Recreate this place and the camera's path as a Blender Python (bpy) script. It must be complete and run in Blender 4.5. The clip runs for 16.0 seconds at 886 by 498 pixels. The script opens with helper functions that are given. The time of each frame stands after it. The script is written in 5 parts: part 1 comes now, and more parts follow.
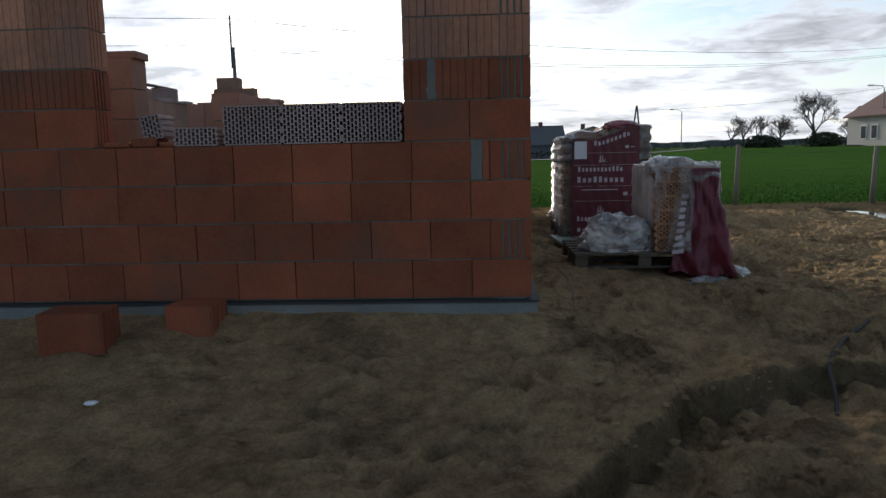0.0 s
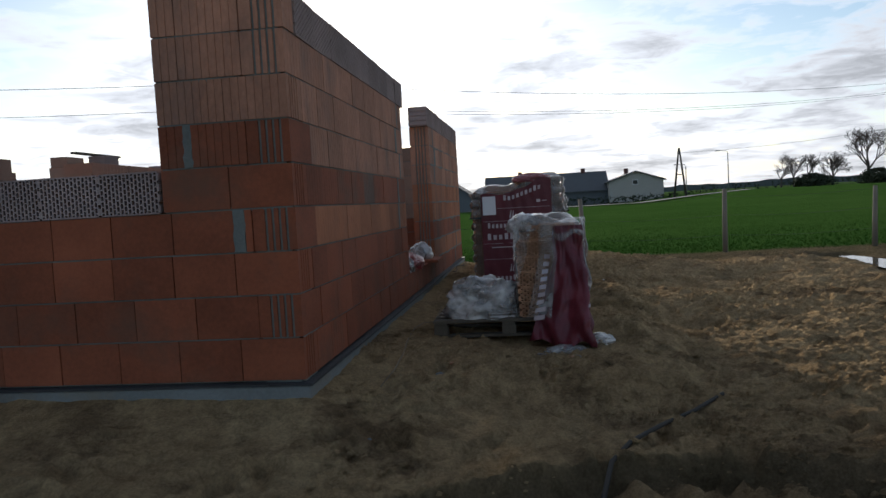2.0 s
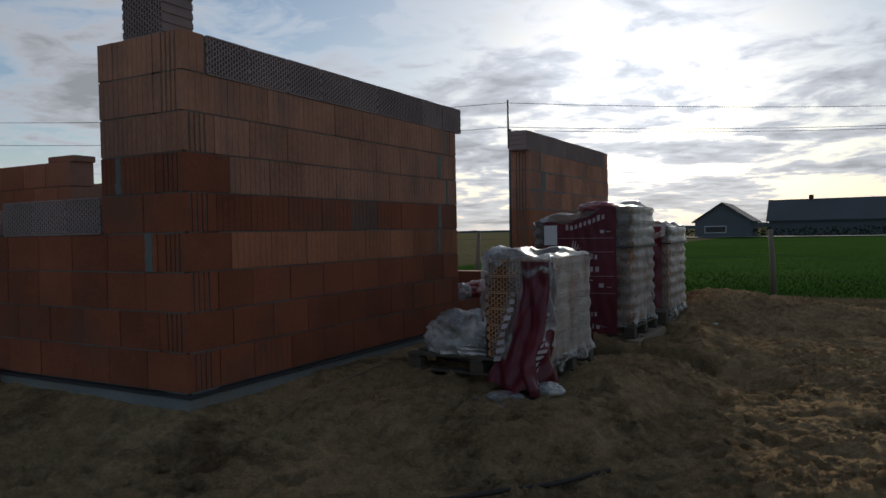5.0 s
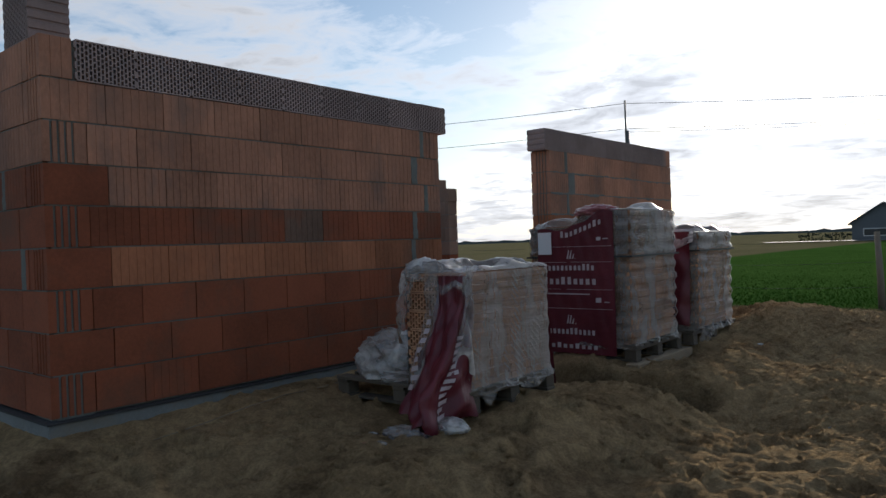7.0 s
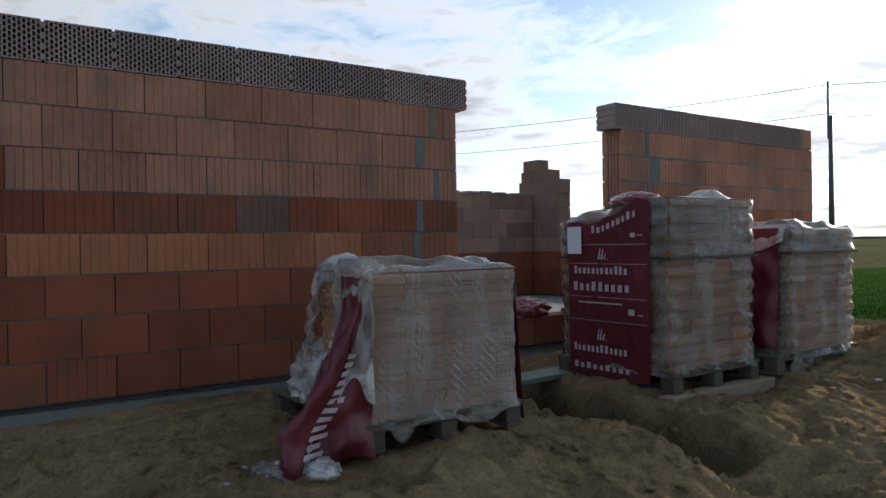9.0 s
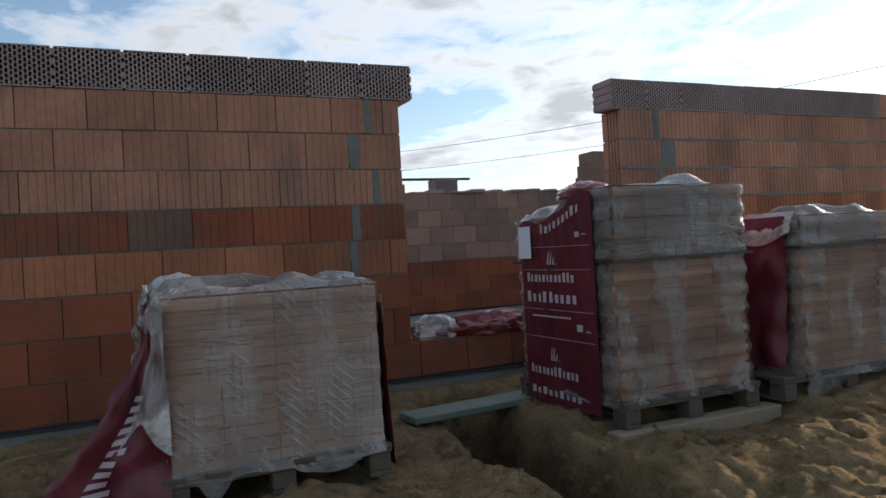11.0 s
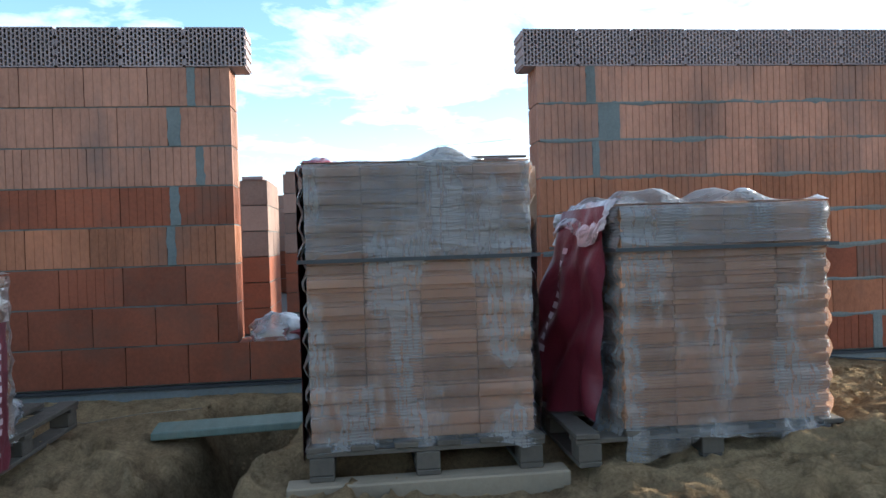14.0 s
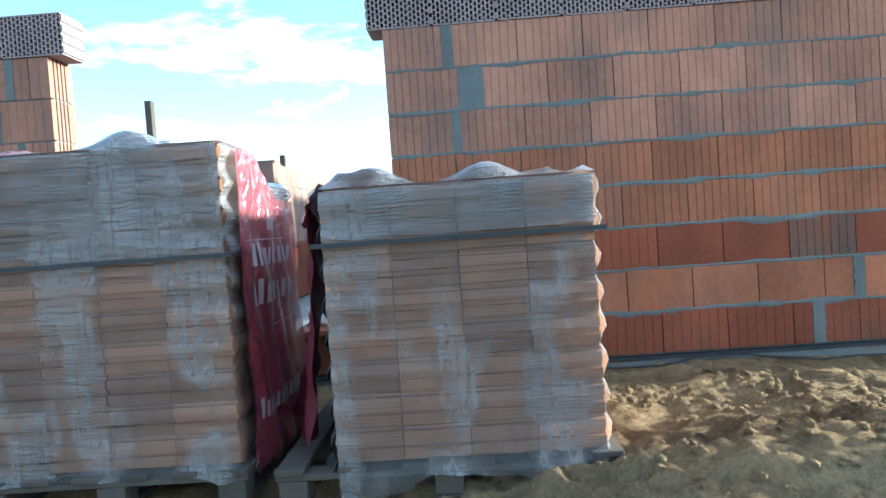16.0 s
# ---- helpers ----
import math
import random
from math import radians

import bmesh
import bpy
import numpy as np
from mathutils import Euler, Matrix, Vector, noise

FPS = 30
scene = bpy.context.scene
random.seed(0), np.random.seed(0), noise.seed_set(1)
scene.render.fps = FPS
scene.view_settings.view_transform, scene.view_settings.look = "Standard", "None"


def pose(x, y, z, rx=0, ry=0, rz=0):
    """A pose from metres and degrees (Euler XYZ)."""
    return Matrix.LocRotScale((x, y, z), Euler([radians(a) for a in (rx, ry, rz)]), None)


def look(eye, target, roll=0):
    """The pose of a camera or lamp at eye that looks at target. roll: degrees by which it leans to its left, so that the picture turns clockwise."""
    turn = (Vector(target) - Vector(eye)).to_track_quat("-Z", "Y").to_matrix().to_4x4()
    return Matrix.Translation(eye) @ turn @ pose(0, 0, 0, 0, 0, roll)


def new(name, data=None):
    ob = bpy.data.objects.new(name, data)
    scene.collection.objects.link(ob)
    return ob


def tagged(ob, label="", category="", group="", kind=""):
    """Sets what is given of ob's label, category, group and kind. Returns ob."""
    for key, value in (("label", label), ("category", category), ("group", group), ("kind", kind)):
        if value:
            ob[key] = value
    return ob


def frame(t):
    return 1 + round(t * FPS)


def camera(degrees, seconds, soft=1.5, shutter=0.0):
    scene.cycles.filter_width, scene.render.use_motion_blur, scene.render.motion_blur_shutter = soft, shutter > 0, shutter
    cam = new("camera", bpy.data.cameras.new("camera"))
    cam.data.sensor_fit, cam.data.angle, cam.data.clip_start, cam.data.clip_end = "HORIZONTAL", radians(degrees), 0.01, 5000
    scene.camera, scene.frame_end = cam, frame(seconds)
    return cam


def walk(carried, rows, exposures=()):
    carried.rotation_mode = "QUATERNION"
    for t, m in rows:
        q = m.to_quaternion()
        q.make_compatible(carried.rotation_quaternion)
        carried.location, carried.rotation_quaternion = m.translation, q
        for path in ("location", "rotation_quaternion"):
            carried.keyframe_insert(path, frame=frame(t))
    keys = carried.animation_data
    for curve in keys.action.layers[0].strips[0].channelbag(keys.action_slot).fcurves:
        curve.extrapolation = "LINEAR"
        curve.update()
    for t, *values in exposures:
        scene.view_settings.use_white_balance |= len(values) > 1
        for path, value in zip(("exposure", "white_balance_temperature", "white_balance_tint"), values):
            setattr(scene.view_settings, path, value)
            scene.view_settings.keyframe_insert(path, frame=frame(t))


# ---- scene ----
cam = camera(63.0, 16.0)
METRES, EYE, TILT, LEAN, TURN = 13.7, 0.91, 0.0, 0.0, 3.2
ROWS = [
    (0.0, 0.0, 0.0, 0.0, -0.16, -7.61, 1.24),
    (0.5, 0.0257, 0.0191, 0.0015, -6.92, -4.35, 1.66),
    (1.0, 0.0569, 0.0246, 0.0014, -2.2, -4.35, -2.33),
    (1.5, 0.0904, 0.031, 0.002, 2.61, -3.67, -1.74),
    (2.0, 0.1208, 0.0356, 0.0027, 4.04, -3.55, 3.21),
    (2.5, 0.1513, 0.027, 0.0017, 8.98, -5.54, 1.38),
    (3.0, 0.1846, 0.0287, -0.003, 9.24, -5.95, 3.79),
    (3.5, 0.2155, 0.0335, 0.0011, 6.22, -4.8, 1.26),
    (4.0, 0.2409, 0.0415, 0.008, 15.82, -2.09, 0.2),
    (4.5, 0.2583, 0.0685, 0.0045, 22.57, -1.68, 1.26),
    (5.0, 0.2812, 0.0885, 0.003, 26.0, -1.31, 1.11),
    (7.5, 0.3631, 0.2149, -0.0003, 41.96, -0.84, 1.58),
    (8.0, 0.3723, 0.2482, -0.0018, 47.61, -1.32, 0.62),
    (8.5, 0.3782, 0.2817, -0.0016, 49.86, -0.66, 0.24),
    (11.0, 0.3935, 0.4205, -0.0022, 62.21, 0.14, 3.29),
    (11.5, 0.3924, 0.4564, -0.0003, 61.93, 2.84, 0.27),
    (12.0, 0.3962, 0.487, -0.0017, 62.35, 1.91, 0.89),
    (12.5, 0.404, 0.5178, -0.003, 67.5, -0.34, 3.73),
    (13.0, 0.402, 0.5564, -0.0048, 63.7, -3.82, 1.43),
    (13.5, 0.4008, 0.587, -0.0059, 71.78, -1.47, 2.36),
    (14.0, 0.3953, 0.6143, -0.0046, 80.07, -0.75, 1.78),
    (14.5, 0.3847, 0.6396, -0.0039, 81.89, -2.22, 4.85),
    (15.0, 0.381, 0.667, -0.0058, 83.64, -1.22, 4.46),
    (15.5, 0.3790, 0.6972, -0.0069, 87.7, -2.05, 3.9),
    (16.0, 0.3677, 0.7315, -0.0064, 88.39, -1.88, 4.01),
]
EXPOSURE = [(0.0, -0.15, 5900, 10), (0.5, -0.15, 5900, 10), (1.5, -0.2, 5900, 10), (3.0, -0.2, 5900, 10), (3.5, -0.08, 5900, 10), (4.0, -0.3, 5900, 10), (4.5, -0.8, 5900, 10), (5.0, -0.9, 5900, 10), (7.5, -0.25, 5900, 10), (8.0, -0.38, 5900, 10), (8.5, -0.1, 5900, 10), (11.0, 0.25, 6000, 9), (11.5, 0.25, 6000, 9), (12.0, -0.0, 5900, 7), (12.5, -0.0, 6000, 6), (13.0, 0.7, 5700, 8), (13.5, 0.95, 5500, 6), (14.0, 1.25, 5250, 4), (15.0, 1.6, 5050, 2), (15.5, 1.6, 4950, 0), (16.0, 1.7, 4900, -2)]
walk(cam, [(t, pose(0, 0, EYE, TILT, LEAN, TURN) @ pose(METRES * x, METRES * y, METRES * z, 90 + pitch, roll, yaw)) for t, x, y, z, yaw, pitch, roll in ROWS], EXPOSURE)

# ---- light ----
SUN_AZ, SUN_EL = radians(14.0), radians(12.8)   # the sun stands behind thin cloud, a little west of the side wall's line
sun_way = Vector((-math.sin(SUN_AZ) * math.cos(SUN_EL), math.cos(SUN_AZ) * math.cos(SUN_EL), math.sin(SUN_EL)))
lamp_data = bpy.data.lights.new("sun", "SUN")
lamp_data.energy, lamp_data.angle, lamp_data.color = 5.0, radians(5), (1.0, 0.86, 0.68)
lamp = new("sun", lamp_data)
lamp.matrix_world = look((0, 0, 30), Vector((0, 0, 30)) - sun_way)

world = bpy.data.worlds.new("sky")
scene.world = world
world.use_nodes = True
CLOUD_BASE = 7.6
wn, wl = world.node_tree.nodes, world.node_tree.links
wn.clear()


def wnode(kind, **inputs):
    n = wn.new(kind)
    for k, v in inputs.items():
        n.inputs[k.replace("_", " ")].default_value = v
    return n


sky = wn.new("ShaderNodeTexSky")
sky.sky_type, sky.sun_disc = "NISHITA", False
sky.sun_elevation, sky.sun_rotation = SUN_EL, -SUN_AZ
sky.air_density, sky.dust_density, sky.ozone_density = 1.0, 0.5, 1.4
coord = wn.new("ShaderNodeTexCoord")
split = wn.new("ShaderNodeSeparateXYZ")
wl.new(coord.outputs["Generated"], split.inputs[0])


def wmath(op, a, b=None, clamp=False):
    n = wn.new("ShaderNodeMath")
    n.operation, n.use_clamp = op, clamp
    for i, v in enumerate((a, b)):
        if v is None:
            continue
        if isinstance(v, (int, float)):
            n.inputs[i].default_value = v
        else:
            wl.new(v, n.inputs[i])
    return n.outputs[0]


# clouds on a flat layer: the view direction divided by its height
up = wmath("MAXIMUM", split.outputs["Z"], 0.0)
flat = wmath("ADD", up, 0.11)
plane = wn.new("ShaderNodeCombineXYZ")
wl.new(wmath("DIVIDE", split.outputs["X"], flat), plane.inputs[0])
wl.new(wmath("DIVIDE", split.outputs["Y"], flat), plane.inputs[1])
big = wnode("ShaderNodeTexNoise", Scale=0.85, Detail=8.0, Roughness=0.58, Distortion=0.35)
wl.new(plane.outputs[0], big.inputs["Vector"])
fine = wnode("ShaderNodeTexNoise", Scale=4.5, Detail=6.0, Roughness=0.6, Distortion=0.6)
wl.new(plane.outputs[0], fine.inputs["Vector"])
cover = wmath("ADD", wmath("MULTIPLY", big.outputs["Fac"], 0.72), wmath("MULTIPLY", fine.outputs["Fac"], 0.28))
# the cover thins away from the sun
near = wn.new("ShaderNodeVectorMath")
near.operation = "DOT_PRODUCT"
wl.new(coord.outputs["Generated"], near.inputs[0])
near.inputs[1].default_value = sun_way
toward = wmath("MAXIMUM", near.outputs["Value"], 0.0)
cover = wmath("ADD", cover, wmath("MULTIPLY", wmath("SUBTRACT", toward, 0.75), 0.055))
veil = wn.new("ShaderNodeMapRange")
for k, v in (("From Min", 0.455), ("From Max", 0.56), ("To Min", 0.05), ("To Max", 1.0)):
    veil.inputs[k].default_value = v
wl.new(cover, veil.inputs["Value"])
thick = wn.new("ShaderNodeMapRange")
for k, v in (("From Min", 0.49), ("From Max", 0.63), ("To Min", 1.0), ("To Max", 0.52)):
    thick.inputs[k].default_value = v
wl.new(cover, thick.inputs["Value"])
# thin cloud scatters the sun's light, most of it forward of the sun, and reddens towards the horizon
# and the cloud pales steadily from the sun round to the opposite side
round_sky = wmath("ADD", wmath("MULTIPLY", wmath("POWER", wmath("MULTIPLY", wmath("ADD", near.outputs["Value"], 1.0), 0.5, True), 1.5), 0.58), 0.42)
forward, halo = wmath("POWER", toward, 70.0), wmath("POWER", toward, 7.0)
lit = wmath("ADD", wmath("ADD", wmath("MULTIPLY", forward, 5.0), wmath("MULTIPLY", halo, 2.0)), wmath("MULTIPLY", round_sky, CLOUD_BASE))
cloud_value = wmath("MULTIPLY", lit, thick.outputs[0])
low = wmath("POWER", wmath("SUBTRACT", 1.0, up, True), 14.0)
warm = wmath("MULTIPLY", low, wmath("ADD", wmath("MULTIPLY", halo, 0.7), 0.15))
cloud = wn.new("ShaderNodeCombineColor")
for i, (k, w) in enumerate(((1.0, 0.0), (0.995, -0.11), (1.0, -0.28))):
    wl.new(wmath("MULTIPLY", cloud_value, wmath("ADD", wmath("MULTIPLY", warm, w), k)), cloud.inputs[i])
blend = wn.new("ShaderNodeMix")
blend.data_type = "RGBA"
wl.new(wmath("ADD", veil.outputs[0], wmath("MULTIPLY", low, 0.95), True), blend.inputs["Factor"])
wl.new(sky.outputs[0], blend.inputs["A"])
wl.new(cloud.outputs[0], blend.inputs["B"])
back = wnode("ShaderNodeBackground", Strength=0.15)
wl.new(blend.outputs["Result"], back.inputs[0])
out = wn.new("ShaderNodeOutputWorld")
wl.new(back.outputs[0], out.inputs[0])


# ---- materials ----
def material(name, color, rough=0.85, metal=0.0, vary=0.25, grain=40.0, bump=0.15, stain=None, stain_scale=2.5, stain_amount=0.4,
             by_object=0.0, stretch=(1, 1, 1), coat=0.0, blotch=3.0):
    """A surface with grain, blotches at a second scale, and stains of another colour."""
    m = bpy.data.materials.new(name)
    m.use_nodes = True
    nt = m.node_tree
    n, l = nt.nodes, nt.links
    bsdf = n["Principled BSDF"]
    bsdf.inputs["Roughness"].default_value, bsdf.inputs["Metallic"].default_value = rough, metal
    bsdf.inputs["Coat Weight"].default_value = coat
    tc = n.new("ShaderNodeNewGeometry")
    mp = n.new("ShaderNodeMapping")
    mp.inputs["Scale"].default_value = stretch
    l.new(tc.outputs["Position"], mp.inputs["Vector"])

    def tex(scale, detail, r=0.6):
        t = n.new("ShaderNodeTexNoise")
        t.inputs["Scale"].default_value, t.inputs["Detail"].default_value, t.inputs["Roughness"].default_value = scale, detail, r
        l.new(mp.outputs[0], t.inputs["Vector"])
        return t

    g, b = tex(grain, 4.0, 0.7), tex(blotch, 4.0)
    mix = n.new("ShaderNodeMath")
    mix.operation = "MULTIPLY_ADD"
    l.new(g.outputs["Fac"], mix.inputs[0])
    mix.inputs[1].default_value = 0.45
    half = n.new("ShaderNodeMath")
    half.operation = "MULTIPLY"
    half.inputs[1].default_value = 0.55
    l.new(b.outputs["Fac"], half.inputs[0])
    l.new(half.outputs[0], mix.inputs[2])
    value = mix.outputs[0]
    if by_object:
        info = n.new("ShaderNodeObjectInfo")
        spread = n.new("ShaderNodeMapRange")
        spread.inputs["To Min"].default_value, spread.inputs["To Max"].default_value = -by_object, by_object
        l.new(info.outputs["Random"], spread.inputs["Value"])
        add = n.new("ShaderNodeMath")
        l.new(value, add.inputs[0])
        l.new(spread.outputs[0], add.inputs[1])
        value = add.outputs[0]
    ramp = n.new("ShaderNodeValToRGB")
    ramp.color_ramp.elements[0].position, ramp.color_ramp.elements[1].position = 0.25, 0.75
    ramp.color_ramp.elements[0].color = (*[c * (1 - vary) for c in color], 1)
    ramp.color_ramp.elements[1].color = (*[min(1, c * (1 + vary)) for c in color], 1)
    l.new(value, ramp.inputs[0])
    result = ramp.outputs[0]
    if stain:
        s = tex(stain_scale, 6.0, 0.65)
        rng = n.new("ShaderNodeMapRange")
        for k, v in (("From Min", 0.5), ("From Max", 0.7), ("To Min", 0.0), ("To Max", stain_amount)):
            rng.inputs[k].default_value = v
        l.new(s.outputs["Fac"], rng.inputs["Value"])
        mx = n.new("ShaderNodeMix")
        mx.data_type = "RGBA"
        l.new(rng.outputs[0], mx.inputs["Factor"])
        l.new(result, mx.inputs["A"])
        mx.inputs["B"].default_value = (*stain, 1)
        result = mx.outputs["Result"]
    l.new(result, bsdf.inputs["Base Color"])
    if bump:
        bp = n.new("ShaderNodeBump")
        bp.inputs["Strength"].default_value, bp.inputs["Distance"].default_value = bump, 0.02
        l.new(mix.outputs[0], bp.inputs["Height"])
        l.new(bp.outputs[0], bsdf.inputs["Normal"])
    return m


M_RED = material("fired_clay_red", (0.24, 0.074, 0.036), 0.8, vary=0.38, by_object=0.12, stain=(0.13, 0.075, 0.05), stain_scale=1.6, stain_amount=0.7)
M_PALE = material("fired_clay_pale", (0.39, 0.195, 0.125), 0.85, vary=0.42, by_object=0.11, stretch=(1, 1, 0.5), stain=(0.19, 0.13, 0.105), stain_scale=2.6, stain_amount=0.7)
M_ORANGE = material("fired_clay_orange", (0.35, 0.14, 0.07), 0.83, vary=0.4, by_object=0.12, stretch=(1, 1, 0.5), stain=(0.17, 0.10, 0.07), stain_scale=2.2, stain_amount=0.65)
M_SOOT = material("stained_clay", (0.15, 0.095, 0.07), 0.9, vary=0.45, stretch=(1, 1, 0.5), stain=(0.24, 0.085, 0.045), stain_scale=4.0, stain_amount=0.9)
M_GREY = material("fired_clay_grey_rose", (0.31, 0.24, 0.225), 0.9, vary=0.25, by_object=0.12, stain=(0.19, 0.15, 0.14))
# greyer clay: haze over the inner walls is put into its colour
M_HAZED = material("hazed_clay", (0.28, 0.175, 0.125), 0.9, vary=0.3, by_object=0.2, stain=(0.22, 0.17, 0.14))
M_STACK = material("fired_clay_new", (0.42, 0.225, 0.125), 0.85, vary=0.28, by_object=0.25, stain=(0.42, 0.25, 0.17))
M_MORTAR = material("mortar", (0.155, 0.168, 0.155), 0.95, vary=0.35, grain=60, bump=0.4, stain=(0.11, 0.115, 0.10), stain_scale=5)
M_SLAB = material("slab_concrete", (0.19, 0.20, 0.195), 0.9, vary=0.3, grain=50, bump=0.3, stain=(0.22, 0.18, 0.12), stain_amount=0.7)
M_TAR = material("tar_felt", (0.03, 0.032, 0.034), 0.7, vary=0.4, grain=80, bump=0.4)
M_WOOD = material("pallet_wood", (0.09, 0.072, 0.052), 0.9, vary=0.35, grain=30, stretch=(6, 1, 1), bump=0.3, by_object=0.12, stain=(0.10, 0.085, 0.07))
M_TIMBER = material("sawn_timber", (0.26, 0.20, 0.13), 0.85, vary=0.25, grain=30, stretch=(6, 1, 1), bump=0.25, stain=(0.18, 0.14, 0.10))
M_PLANK = material("wet_green_plank", (0.15, 0.19, 0.155), 0.55, vary=0.35, grain=30, stretch=(1, 6, 1), bump=0.3, stain=(0.2, 0.19, 0.14))
M_PRINT = material("white_print", (0.50, 0.42, 0.43), 0.45, vary=0.05, bump=0.0)
M_PAPER = material("delivery_note_paper", (0.75, 0.77, 0.8), 0.7, vary=0.06, bump=0.0)
M_STRAP = material("plastic_strap", (0.03, 0.033, 0.035), 0.5, vary=0.2)
M_POST = material("weathered_post", (0.20, 0.17, 0.13), 0.9, vary=0.3, stretch=(1, 1, 0.2), bump=0.4)
M_WIRE = material("wire", (0.08, 0.08, 0.08), 0.6, vary=0.2, bump=0)
M_ROOF = material("grey_sheet_roof", (0.085, 0.09, 0.095), 0.8, vary=0.2, grain=3, blotch=0.3)
M_RTILE = material("brown_roof_tiles", (0.12, 0.055, 0.045), 0.85, vary=0.25, grain=5, blotch=0.4)
M_RENDER = material("cream_render", (0.45, 0.42, 0.37), 0.9, vary=0.1, grain=3, blotch=0.5)
M_RENDERG = material("grey_render", (0.42, 0.43, 0.42), 0.9, vary=0.12, grain=3, blotch=0.5)
M_BARN = material("grey_barn_wall", (0.13, 0.14, 0.15), 0.9, vary=0.15, grain=3, blotch=0.5)
M_DARK = material("dark_glass", (0.03, 0.035, 0.04), 0.2, vary=0.1, bump=0)
M_WHITE = material("white_paint", (0.75, 0.75, 0.73), 0.6, vary=0.06, bump=0)
M_BARK = material("bark", (0.075, 0.062, 0.05), 0.95, vary=0.3)
M_TWIG = material("twigs", (0.085, 0.068, 0.055), 0.95, vary=0.3)
M_NEEDLE = material("evergreen", (0.035, 0.05, 0.03), 0.9, vary=0.4, grain=2)
M_HEDGE = material("hedge", (0.045, 0.055, 0.035), 0.95, vary=0.4, grain=1.5, blotch=0.4)
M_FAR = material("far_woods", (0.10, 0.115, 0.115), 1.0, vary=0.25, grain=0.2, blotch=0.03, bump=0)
M_ROAD = material("road", (0.11, 0.11, 0.108), 0.8, vary=0.15, grain=2)
M_CONC_POST = material("concrete_pole", (0.30, 0.29, 0.27), 0.9, vary=0.2)
M_BLUE = material("blue_sign", (0.04, 0.12, 0.42), 0.5, vary=0.1, bump=0)
M_HOSE = material("dark_hose", (0.045, 0.038, 0.03), 0.95, vary=0.3)
M_WATER = material("puddle_water", (0.10, 0.09, 0.075), 0.05, vary=0.1, bump=0.02, grain=8)
M_GRASS = material("young_crop", (0.045, 0.115, 0.018), 0.95, vary=0.45, grain=6, blotch=0.5)

for dull, level in ((M_GRASS, 0.0), (M_HEDGE, 0.1), (M_RED, 0.25), (M_PALE, 0.25), (M_ORANGE, 0.25), (M_SOOT, 0.25)):
    dull.node_tree.nodes["Principled BSDF"].inputs["Specular IOR Level"].default_value = level


